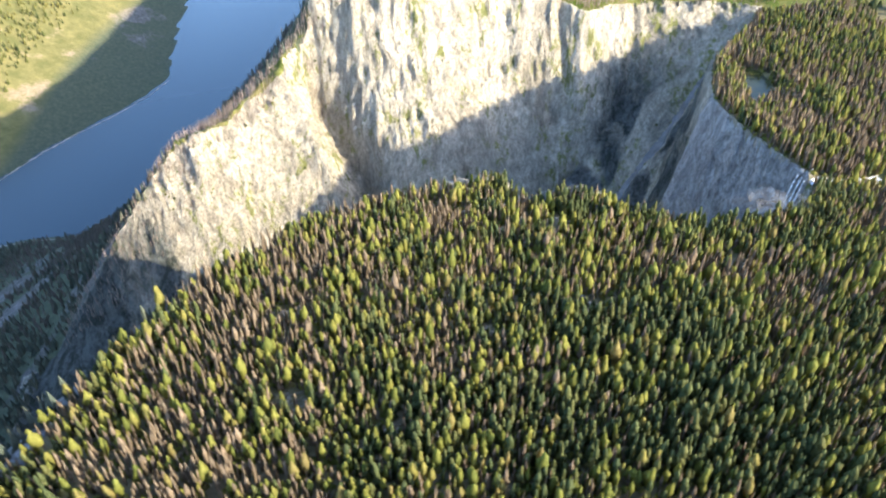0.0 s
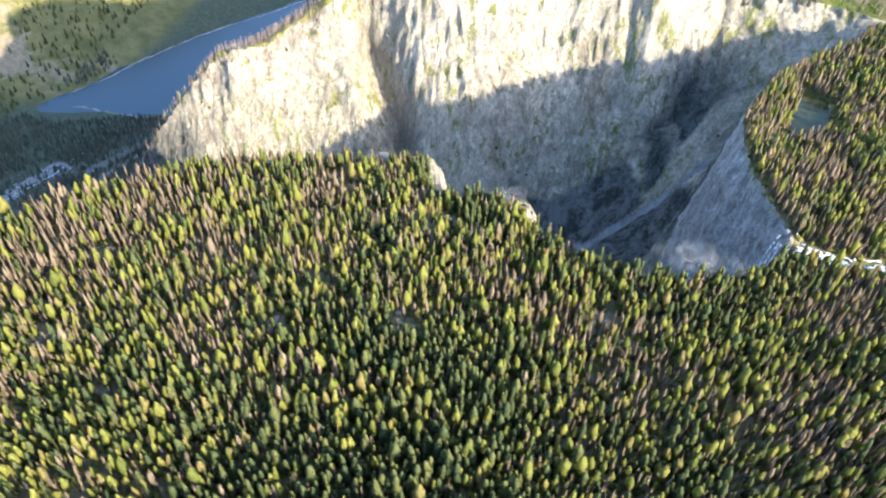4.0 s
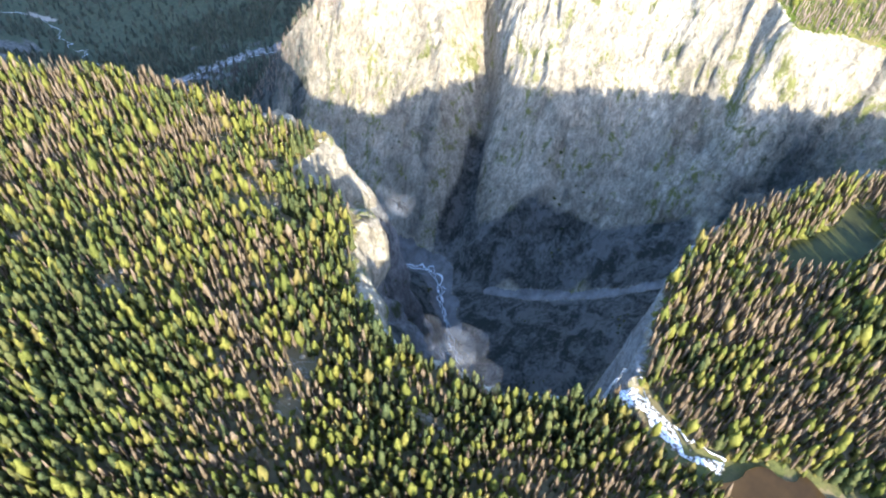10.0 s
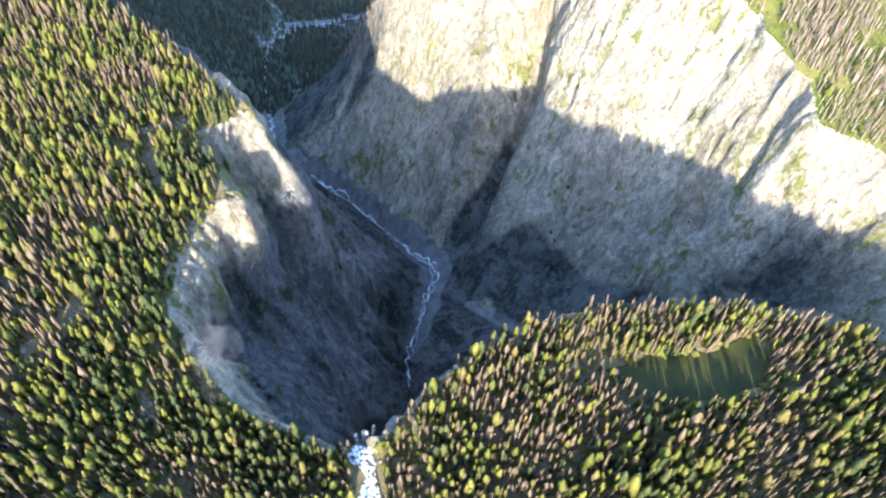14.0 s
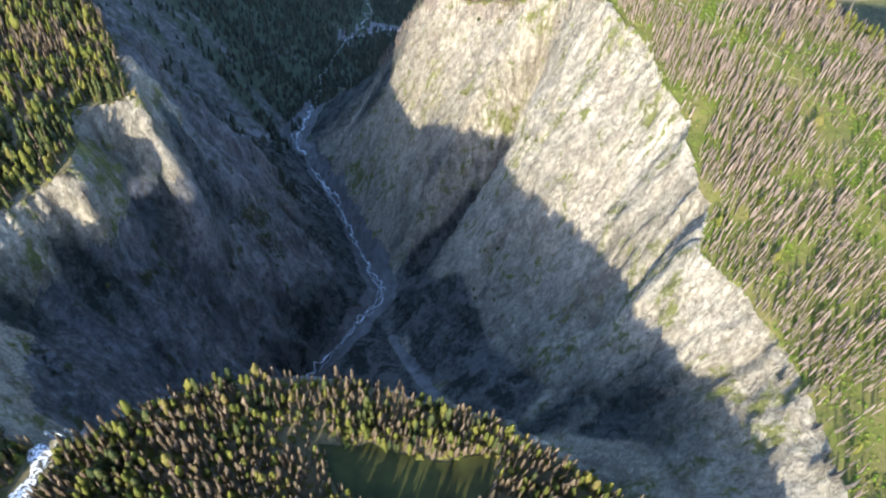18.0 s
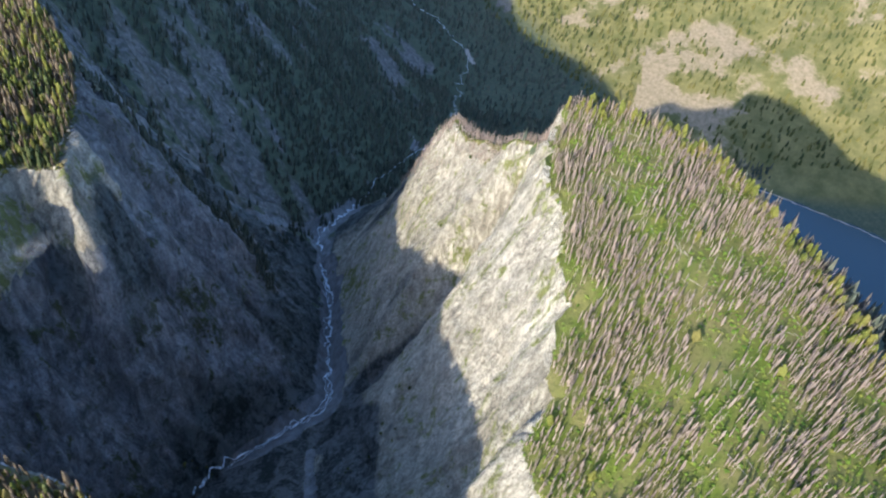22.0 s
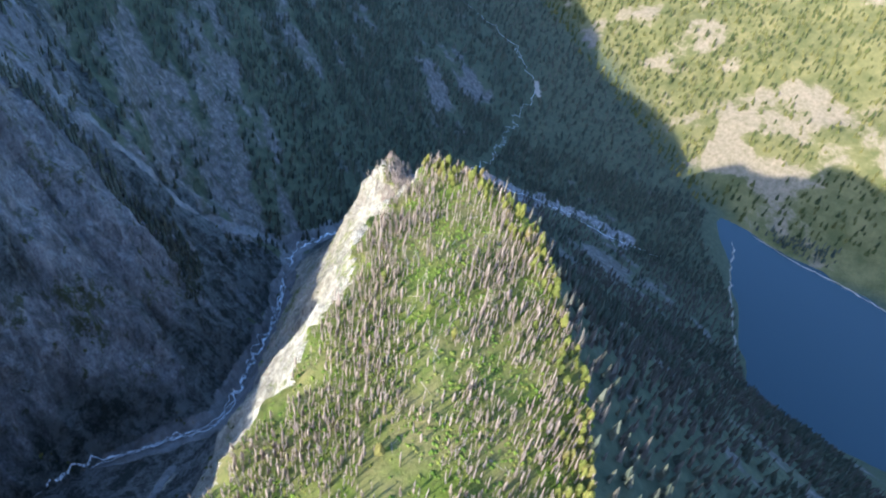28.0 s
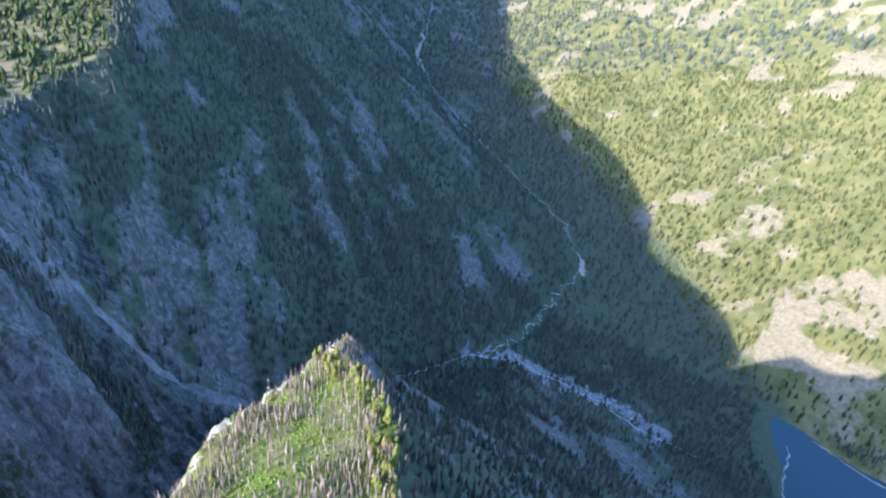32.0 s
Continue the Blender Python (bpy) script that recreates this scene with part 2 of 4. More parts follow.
M_TAN = ground_material("tan_scree", (0.36, 0.31, 0.25), (0.30, 0.26, 0.21), (0.22, 0.21, 0.15), 0.02, 0.2)
M_GRASS = ground_material("marsh_grass", (0.11, 0.115, 0.035), (0.14, 0.115, 0.055), (0.07, 0.08, 0.03), 0.06, 0.5)
M_SCREE = ground_material("scree", (0.225, 0.215, 0.20), (0.12, 0.115, 0.105), (0.17, 0.163, 0.15), 0.08, 0.35)
M_LIVE = foliage_material("pine_needles", ((0.0, (0.15, 0.17, 0.036)), (0.35, (0.215, 0.222, 0.045)), (0.7, (0.275, 0.265, 0.056)), (1.0, (0.25, 0.20, 0.07))), 0.75, 0.5)
M_SPRUCE = foliage_material("spruce_needles", ((0.0, (0.068, 0.088, 0.034)), (0.5, (0.10, 0.118, 0.042)), (1.0, (0.14, 0.142, 0.046))), 0.75, 0.4)
M_DEAD = foliage_material("dead_branches", ((0.0, (0.235, 0.18, 0.118)), (0.5, (0.285, 0.218, 0.142)), (1.0, (0.175, 0.134, 0.086))), 0.85, 0.4)
M_SNAG = foliage_material("bleached_snags", ((0.0, (0.31, 0.242, 0.19)), (0.5, (0.40, 0.315, 0.25)), (1.0, (0.235, 0.18, 0.14))), 0.85, 0.3)
M_SHRUB = foliage_material("shrub_leaves", ((0.0, (0.098, 0.155, 0.016)), (0.5, (0.16, 0.222, 0.024)), (1.0, (0.215, 0.205, 0.04))), 0.75, 0.25)
M_FARTREE = foliage_material("far_conifers", ((0.0, (0.055, 0.068, 0.05)), (0.5, (0.085, 0.095, 0.065)), (1.0, (0.12, 0.12, 0.085))))
M_GREYWOOD = foliage_material("grey_dead_wood", ((0.0, (0.10, 0.088, 0.072)), (0.5, (0.145, 0.125, 0.10)), (1.0, (0.085, 0.082, 0.06))))
# yellower copy of far_conifers, coloured for the sunlit hillside
M_HILLTREE = foliage_material("hillside_trees", ((0.0, (0.05, 0.06, 0.02)), (0.5, (0.092, 0.098, 0.027)), (1.0, (0.15, 0.135, 0.04))))
M_TRUNK = ground_material("bark", (0.12, 0.09, 0.07), (0.2, 0.17, 0.14), (0.08, 0.07, 0.06), 0.8, 3.0, 0.5, 0.05)
M_LOG = ground_material("weathered_wood", (0.30, 0.255, 0.195), (0.37, 0.315, 0.25), (0.22, 0.185, 0.14), 0.5, 2.0, 0.4, 0.05)


def water_material(name, colour, rough, bump_scale, bump, spec=0.5, mottle=0.4):
    m, n, l, b = mat(name, rough, spec)
    shoal = sharpen(n, l, noise_node(n, l, coords(n), 0.07, 6, 0.6), 0.35, 0.65)
    l.new(mix_col(n, l, shoal, tuple((1 - mottle) * v for v in colour), tuple((1 + 0.7 * mottle) * v for v in colour)), b.inputs["Base Color"])
    add_bump(n, l, b, noise_node(n, l, coords(n), bump_scale, 3), bump, 0.3)
    return m


M_LAKE = water_material("lake_water", (0.026, 0.044, 0.05), 0.2, 0.15, 0.06, 0.32, 0.0)
M_LAGOON = water_material("brown_shallows", (0.045, 0.028, 0.01), 0.15, 0.3, 0.1, 0.2)
M_POND = water_material("peaty_water", (0.042, 0.044, 0.012), 0.2, 0.3, 0.06, 0.12)


def foam_material(name, size, lo, hi, dark=(0.16, 0.19, 0.20)):
    m, n, l, b = mat(name, 0.6, 0.3)
    c = coords(n)
    f = noise_node(n, l, c, size, 6, 0.7)
    l.new(mix_col(n, l, sharpen(n, l, f, lo, hi), dark, (0.88, 0.9, 0.9)), b.inputs["Base Color"])
    add_bump(n, l, b, f, 1.0, 0.6)
    return m


M_FOAM = foam_material("white_water", 0.5, 0.42, 0.52, (0.12, 0.135, 0.13))
M_RAPIDS = foam_material("broken_white_water", 0.75, 0.47, 0.53, (0.07, 0.062, 0.04))

# ---- plan: rims, crests and valley lines (x, y, z) ----
LEFT_RIM = [(-2470, -1900, 722), (-1425, -1235, 684), (-855, -665, 650), (-600, -245, 620), (-470, -95, 588), (-395, 15, 566), (-320, 30, 556), (-230, 60, 546), (-160, 133, 544), (-142, 195, 544), (-119, 244, 543), (-90, 282, 542), (-62, 311, 539), (-28, 333, 535), (0, 347, 533), (20, 356, 533), (36, 366, 532),
            (40, 352, 531), (46, 339, 531), (58, 336, 531), (74, 345, 530), (92, 344, 530), (105, 335, 529), (118, 326, 529), (135, 317, 530), (158, 311, 532), (180, 317, 530), (210, 331, 528), (234, 357, 524)]
RIGHT_RIM = [(241, 382, 524), (226, 405, 527), (215, 432, 529), (210, 466, 528), (211, 490, 526), (217, 515, 526), (229, 552, 526), (250, 583, 526), (267, 608, 526), (285, 631, 528), (302, 657, 531)]
RIDGE_RIM = [(315, 682, 533), (276, 694, 534), (218, 696, 534), (192, 691, 534), (166, 681, 535), (139, 668, 532), (114, 683, 542), (104, 675, 544), (74, 678, 548), (38, 674, 554), (-10, 665, 556), (-48, 656, 555), (-84, 652, 549), (-104, 656, 556), (-119, 659, 562)]
SPUR_CREST = [(-119, 659, 562), (-136, 646, 512), (-160, 627, 492), (-186, 606, 472), (-222, 580, 452), (-249, 565, 446), (-262, 557, 432), (-304, 534, 380), (-370, 518, 285), (-446, 518, 180)]
SPUR_FACE = [(-160, 627, 492), (-136, 604, 452), (-112, 578, 408), (-96, 558, 352)]
GULLY = [(-142, 642, 490), (-127, 638, 436), (-105, 626, 395), (-80, 608, 362), (-63, 575, 309), (-49, 537, 249)]
# RIDGE_FAR: its unseen far end is raised to shadow the hillside beyond the lake
RIDGE_FAR = [(-119, 659, 562), (-116, 703, 570), (-92, 740, 573), (-50, 772, 573), (-17, 796, 572), (17, 815, 570), (66, 831, 567), (124, 860, 562), (209, 922, 580), (314, 1026, 620), (475, 1330, 700), (570, 2090, 760), (570, 3040, 740)]
RIDGE_MID = [(-76, 703, 568), (-13, 712, 570), (38, 746, 570), (91, 746, 566), (171, 760, 560), (285, 760, 551)]
RIVER = [(207, 393, 285), (157, 418, 270), (104, 437, 258), (57, 453, 249), (33, 462, 243), (2, 486, 238), (-27, 504, 234), (-43, 508, 231), (-76, 498, 218), (-118, 484, 207), (-195, 457, 190), (-256, 426, 180), (-319, 393, 171), (-372, 398, 155), (-456, 404, 127), (-551, 410, 100), (-646, 423, 74), (-722, 439, 55), (-774, 513, 46), (-781, 608, 40), (-785, 750, 21), (-808, 855, 6)]
ARM_FLOOR = [(-19, 518, 243), (28, 518, 261), (76, 537, 285), (133, 560, 328), (180, 584, 375), (228, 616, 432), (276, 651, 499), (308, 671, 529)]
CLIFF_FOOT = [(-49, 540, 253), (-10, 538, 285), (19, 556, 304), (57, 572, 323), (104, 600, 356), (142, 622, 385), (190, 648, 437), (247, 671, 494), (306, 674, 530)]
RIGHT_FOOT = [(207, 404, 285), (179, 446, 294), (171, 486, 314), (182, 532, 347), (207, 573, 394), (245, 613, 451), (282, 649, 513)]
BUTTRESS = [(36, 366, 532), (43, 372, 512), (50, 379, 488), (56, 384, 448), (58, 390, 420), (52, 402, 380), (44, 420, 325), (30, 445, 262)]
KNOB_TOP = [(-256, 580, 440), (-243, 575, 445), (-233, 562, 441), (-228, 552, 424)]
WALL_BAY = [(50, 346, 500), (60, 354, 470), (68, 364, 440), (76, 378, 400), (78, 395, 360)]
WALL_FOOT = [(90, 358, 450), (103, 350, 452), (130, 331, 462), (163, 326, 478), (190, 346, 455), (207, 362, 430)]
ARETE_WEST = [(20, 370, 490), (30, 383, 455), (34, 394, 420)]
FACE_STEP = [(-67, 617, 445), (-32, 633, 478), (-7, 612, 444), (56, 657, 478), (88, 658, 474), (120, 645, 418)]
FACE_LOW = [(15, 593, 398), (24, 577, 358)]
FACE_FOOT = [(70, 618, 388), (118, 612, 383), (160, 632, 418), (204, 646, 448)]
SIDE_GULLY = [(-205, 262, 385), (-265, 311, 268), (-320, 352, 205)]
WEST_SHORE = [(-1003, 923, -1), (-983, 998, -1), (-955, 1074, -1), (-936, 1168, -1), (-884, 1330, -1), (-846, 1406, -1), (-796, 1495, -1), (-751, 1604, -1), (-727, 1706, -1), (-812, 2034, -1), (-871, 2347, -1), (-950, 3040, -1)]
EAST_SHORE = [(-1003, 923, -1), (-936, 977, -1), (-808, 995, -1), (-688, 1018, -1), (-594, 1029, -1), (-570, 1069, -1), (-556, 1173, -1), (-532, 1320, -1), (-446, 1568, -1), (-408, 1900, -1), (-408, 2470, -1), (-408, 3040, -1)]
LAKE_BED = [(-980, 950, -5), (-912, 1007, -8), (-808, 1064, -13), (-750, 1235, -15), (-665, 1472, -15), (-608, 1710, -15), (-627, 2185, -15), (-646, 3040, -15)]
VALLEY = [(-1003, 923, 3), (-912, 855, 4), (-874, 760, 6), (-855, 608, 11), (-912, 494, 13), (-1045, 456, 10), (-1226, 446, 6), (-1387, 314, 8), (-1710, -142, 11), (-2052, -589, 17), (-2394, -912, 19), (-2679, -1074, 24), (-3990, -1900, 38)]
WEST_FOOT = [(-1003, 923, 3), (-1092, 855, 6), (-1226, 722, 10), (-1368, 532, 10), (-1662, 332, 13), (-1995, -95, 19), (-2375, -494, 28), (-3990, -1425, 57)]
WEST_SIDE = [(-1425, 2755, 456), (-1406, 1995, 399), (-1425, 1425, 285), (-1634, 855, 176), (-1948, 589, 200), (-2375, 238, 247), (-3040, -190, 314), (-3990, -665, 399)]
WEST_TOP = [(-2470, 3040, 950), (-2375, 1900, 808), (-2470, 1235, 608), (-2850, 855, 589), (-3990, 190, 760)]
PLATEAU_LINES = [[(1425, -2090, 608), (380, -855, 589), (-95, -190, 560), (57, 114, 549), (114, 228, 545)], [(-57, 218, 547), (28, 266, 542), (57, 314, 536)], [(285, 532, 527), (361, 475, 530), (475, 428, 534), (1425, 475, 589)],
                 [(238, 372, 522), (271, 370, 522), (296, 380, 523), (328, 385, 523), (399, 361, 523)], [(399, 760, 546), (1425, 855, 608)], [(285, 238, 546), (428, 190, 551)], [(240, 486, 523), (256, 518, 523), (255, 553, 523)]]
WALL_RIB = [(-43, 334), (-54, 348), (-69, 358), (-81, 372), (-102, 382), (-112, 400)]
WALL_RIBS = [[(49, 345), (63, 350), (83, 352), (99, 343)], [(75, 358), (94, 361), (119, 368), (128, 372), (140, 385)], [(53, 383), (61, 384), (72, 395), (79, 407), (84, 424)], [(134, 322), (127, 329), (135, 346), (144, 357), (150, 372)],
             [(172, 328), (172, 337), (176, 350), (182, 366)], [(-80, 321), (-79, 337), (-74, 356), (-110, 368), (-158, 385)], [(103, 329), (96, 344), (94, 360), (114, 380)], [(10, 352), (4, 370), (-6, 392), (-10, 415)], [(-30, 340), (-36, 362), (-44, 385), (-40, 412)]]
TREE_BELT = [(-85, 302), (-102, 312), (-120, 330), (-117, 353), (-127, 370), (-142, 386), (-118, 410)]
SCREE_CHUTE = [(-157, 273), (-165, 294), (-173, 316), (-190, 333), (-227, 348), (-291, 366), (-340, 388)]
LINES = [LEFT_RIM, RIGHT_RIM, RIDGE_RIM, SPUR_CREST, SPUR_FACE, GULLY, RIDGE_FAR, RIDGE_MID, RIVER, ARM_FLOOR, CLIFF_FOOT, RIGHT_FOOT, BUTTRESS, KNOB_TOP, WALL_BAY, WALL_FOOT, ARETE_WEST, FACE_STEP, FACE_LOW, FACE_FOOT, SIDE_GULLY, WEST_SHORE, EAST_SHORE, LAKE_BED, VALLEY, WEST_FOOT, WEST_SIDE, WEST_TOP] + PLATEAU_LINES
X0, X1, Y0, Y1 = -3990.0, 1425.0, -2090.0, 3040.0


# ---- relief: a sheet stretched between the plan's lines ----
def hash3(ix, iy, iz):
    h = (ix.astype(np.int64) * 374761393 + iy.astype(np.int64) * 668265263 + iz.astype(np.int64) * 2147483647 + 1013904223) & 0xFFFFFFFF
    h = ((h ^ (h >> 13)) * 1274126177) & 0xFFFFFFFF
    h = ((h ^ (h >> 16)) * 2246822519) & 0xFFFFFFFF
    return ((h ^ (h >> 15)) & 0xFFFFFF) / float(0xFFFFFF)


def vnoise(x, y, z):
    ix, iy, iz = np.floor(x), np.floor(y), np.floor(z)
    fx, fy, fz = x - ix, y - iy, z - iz
    fx, fy, fz = (f * f * (3 - 2 * f) for f in (fx, fy, fz))
    out = 0.0
    for dx in (0, 1):
        for dy in (0, 1):
            for dz in (0, 1):
                out = out + hash3(ix + dx, iy + dy, iz + dz) * (fx if dx else 1 - fx) * (fy if dy else 1 - fy) * (fz if dz else 1 - fz)
    return out * 2 - 1


def fbm(x, y, z, octaves=4, gain=0.5):
    x, y, z = np.broadcast_arrays(np.asarray(x, float), np.asarray(y, float), np.asarray(z, float))
    total, amp, norm = 0.0, 1.0, 0.0
    for k in range(octaves):
        total, norm = total + amp * vnoise(x * 2 ** k + 17.3 * k, y * 2 ** k + 5.1 * k, z * 2 ** k + 9.7 * k), norm + amp
        amp *= gain
    return total / norm


def ridged(x, y, z, octaves=4):
    total, amp = 0.0, 0.5
    for k in range(octaves):
        total = total + amp * (1 - 2 * np.abs(vnoise(x * 2 ** k + 3.3 * k, y * 2 ** k + 7.9 * k, z * 2 ** k + 1.7 * k)))
        amp *= 0.5
    return total


def stretch_sheet(x0, x1, y0, y1, step, start, rounds, edge):
    nx, ny = int(round((x1 - x0) / step)) + 1, int(round((y1 - y0) / step)) + 1
    total, count = np.zeros((nx, ny)), np.zeros((nx, ny))
    for line in LINES:
        for a, b in zip(line[:-1], line[1:]):
            k = max(2, int(2.5 * math.dist(a[:2], b[:2]) / step))
            f = np.linspace(0, 1, k)
            i = np.round((a[0] + (b[0] - a[0]) * f - x0) / step).astype(int)
            j = np.round((a[1] + (b[1] - a[1]) * f - y0) / step).astype(int)
            ok = (i >= 0) & (i < nx) & (j >= 0) & (j < ny)
            np.add.at(total, (i[ok], j[ok]), (a[2] + (b[2] - a[2]) * f)[ok])
            np.add.at(count, (i[ok], j[ok]), 1)
    fixed = count > 0
    h = start(np.linspace(x0, x1, nx)[:, None], np.linspace(y0, y1, ny)[None, :]) + np.zeros((nx, ny))
    h[fixed] = total[fixed] / count[fixed]
    if edge:
        fixed[[0, -1], :] = fixed[:, [0, -1]] = True
    free = ~fixed
    ii, jj = np.indices((nx, ny))
    odd = ((ii + jj) % 2 == 0)
    for r in range(rounds):
        for par in (odd, ~odd):
            p = np.pad(h, 1, mode="edge")
            avg = 0.25 * (p[2:, 1:-1] + p[:-2, 1:-1] + p[1:-1, 2:] + p[1:-1, :-2])
            sel = par & free
            h[sel] += 1.8 * (avg[sel] - h[sel])
    return h


def sampler(h, x0, y0, step):
    def f(x, y):
        u = np.clip((np.asarray(x, float) - x0) / step, 0, h.shape[0] - 1.001)
        v = np.clip((np.asarray(y, float) - y0) / step, 0, h.shape[1] - 1.001)
        u, v = np.broadcast_arrays(u, v)
        i, j = u.astype(int), v.astype(int)
        a, b = u - i, v - j
        return h[i, j] * (1 - a) * (1 - b) + h[i + 1, j] * a * (1 - b) + h[i, j + 1] * (1 - a) * b + h[i + 1, j + 1] * a * b
    return f


coarse0 = sampler(stretch_sheet(X0, X1, Y0, Y1, 60.0, lambda x, y: 300.0 + 0 * x, 300, False), X0, Y0, 60.0)
coarse = sampler(stretch_sheet(X0, X1, Y0, Y1, 20.0, coarse0, 260, False), X0, Y0, 20.0)
NX0, NX1, NY0, NY1 = -570.0, 456.0, 60.0, 1020.0
near0 = sampler(stretch_sheet(NX0, NX1, NY0, NY1, 9.0, coarse, 250, True), NX0, NY0, 9.0)
near = sampler(stretch_sheet(NX0, NX1, NY0, NY1, 3.0, near0, 260, True), NX0, NY0, 3.0)


def base_height(x, y):
    x, y = np.broadcast_arrays(np.asarray(x, float), np.asarray(y, float))
    inside = (x > NX0) & (x < NX1) & (y > NY0) & (y < NY1)
    return np.where(inside, near(x, y), coarse(x, y))


def axis(lo, hi, a, b, step, grow, top):
    v = list(np.arange(a, b + 0.01, step))
    for end, sign in ((hi, 1), (lo, -1)):
        p, s, part = (b if sign > 0 else a), step, []
        while (end - p) * sign > 0:
            s = min(s * grow, top)
            p += sign * s
            part.append(p)
        v = v + part if sign > 0 else part[::-1] + v
    return np.array(v)


GX = axis(X0, X1, -300.0, 300.0, 1.2, 1.06, 30.0)
GY = axis(Y0, Y1, 310.0, 715.0, 1.2, 1.06, 30.0)
PX, PY = np.meshgrid(GX, GY, indexing="ij")
PZ = base_height(PX, PY)


def slope_of(z):
    zx = np.gradient(z, GX, axis=0)
    zy = np.gradient(z, GY, axis=1)
    return zx, zy, np.hypot(zx, zy)


zx, zy, SLOPE = slope_of(PZ)
steep = np.clip((SLOPE - 0.45) / 0.8, 0, 1)
far_side = np.clip((-PX - 380) / 300, 0, 1)
# crags pushed out along the slope's own normal
nrm = np.sqrt(1 + SLOPE ** 2)
nx_, ny_, nz_ = -zx / nrm, -zy / nrm, 1 / nrm
def line_dist(x, y, line):
    d = np.full(np.shape(x), 1e9)
    for a, b in zip(line[:-1], line[1:]):
        ux, uy = b[0] - a[0], b[1] - a[1]
        t = np.clip(((x - a[0]) * ux + (y - a[1]) * uy) / (ux * ux + uy * uy), 0, 1)
        d = np.minimum(d, np.hypot(x - a[0] - t * ux, y - a[1] - t * uy))
    return d


# slabs and ribs, split by a few deep cracks
warp = 7 * fbm(PX / 30, PY / 30, PZ / 60, 2)
flute = 1.1 * ridged((PX + warp) / 17, (PY + warp) / 17, PZ / 120, 2) + 1.0 * ridged((PX + 0.6 * warp) / 8.5, (PY + 0.6 * warp) / 8.5, PZ / 50, 2)
crag = 7.0 * fbm(PX / 70, PY / 70, PZ / 260, 3) + 2.4 * ridged((PX + warp) / 40, (PY + warp) / 40, PZ / 200, 2) + flute + 2.8 * ridged((PX + PZ / 4) / 11, (PY - warp) / 11, PZ / 22, 3) + 1.3 * fbm(PX / 5, PY / 5, PZ / 14, 2) + 1.5 * fbm(PX / 30, PY / 30, PZ / 15, 3) - 2.0
CRACKS = [([(112, 690), (120, 662), (134, 628)], 3.5, 5.0), ([(193, 700), (194, 678), (190, 655)], 3.0, 4.0), 
          ([(106, 325), (98, 370), (92, 410)], 4.0, 3.0), ([(-30, 325), (-50, 380), (-70, 440)], 6.0, 6.0), ([(-142, 195), (-200, 290), (-250, 380)], 9.0, 10.0), ([(-120, 240), (-150, 310), (-190, 400)], 6.0, 7.0)]
for line, depth, width in CRACKS:
    crag = crag - depth * np.exp(-(line_dist(PX + 0.4 * warp, PY, line) / width) ** 2)
crag = crag - 6.0 * np.exp(-(line_dist(PX + 0.5 * warp, PY, GULLY) / 13) ** 2) * (PZ > 262) * np.clip((500 - PZ) / 60, 0, 1)
# ribs of the wall under the plateau
under = np.clip((215 - PX) / 50, 0, 1) * np.clip((PX + 160) / 80, 0, 1) * (PY < np.interp(PX, [-195, -43, 40, 207], [457, 508, 462, 400])) * np.clip((530 - PZ) / 25, 0, 1)
crag = crag + under * (9 * ridged((PX + 0.35 * PY + 2 * warp) / 44, PZ / 150, 0.4, 3) + 4 * fbm((PX + 2 * warp) / 14, PY / 30, PZ / 60, 3) - 3)
for line in WALL_RIBS:
    crag = crag + 4.5 * np.exp(-(line_dist(PX + 0.3 * warp, PY + 0.2 * warp, line) / 4.5) ** 2)
crag = crag + 10 * np.exp(-(line_dist(PX + 0.4 * warp, PY, WALL_RIB) / 9) ** 2) - 8 * np.exp(-(line_dist(PX, PY + 0.4 * warp, TREE_BELT) / 14) ** 2) - 6 * np.exp(-(line_dist(PX, PY, SCREE_CHUTE) / 15) ** 2)
crag = crag * steep * (1 - 0.3 * far_side)
# ribs and gullies that run down the wooded north side of the valley
rib_u, rib_v = 0.83 * PX - 0.55 * PY, 0.55 * PX + 0.83 * PY
side = np.clip((-PX - 30) / 120, 0, 1) * np.clip((SLOPE - 0.2) / 0.4, 0, 1) * (PX > -2600) * np.clip((470 - PY) / 60, 0, 1)
crag = crag + side * (16 * ridged(rib_u / 75 + 0.35 * fbm(PX / 120, PY / 120, 0, 2), rib_v / 420, 0.0, 3) + 5 * fbm(rib_u / 22, rib_v / 90, PZ / 200, 3) - 6)
soft = (1 - steep) * (2.2 * fbm(PX / 38, PY / 38, 0.5, 4) + 9.0 * far_side * fbm(PX / 160, PY / 160, 2.5, 4))
soft = soft + 7.0 * np.exp(-(line_dist(PX, PY, SPUR_CREST[:7]) / 20) ** 2) * fbm(PX / 17, PY / 17, 3.3, 3)
west_hill = np.clip((-PX - 1030) / 200, 0, 1) * np.clip((PZ - 20) / 60, 0, 1)
soft = soft + west_hill * (34 * ridged((PX + 0.4 * PY) / 330, (PY - 0.3 * PX) / 420, 1.7, 3) + 10 * fbm(PX / 80, PY / 80, 6.1, 3) - 8)
soft = np.where(PZ < 8, 0, soft)
near_rim = np.exp(-(np.minimum(line_dist(PX, PY, RIDGE_RIM), line_dist(PX, PY, SPUR_CREST[:6])) / 15) ** 2)
rim_x, rim_y = 6 * near_rim * fbm(PX / 19, PY / 19, 4.4, 3), 10 * near_rim * fbm(PX / 19, PY / 19, 14.4, 3)
QX, QY, QZ = PX + crag * nx_ + rim_x, PY + crag * ny_ + rim_y, PZ + crag * nz_ + soft


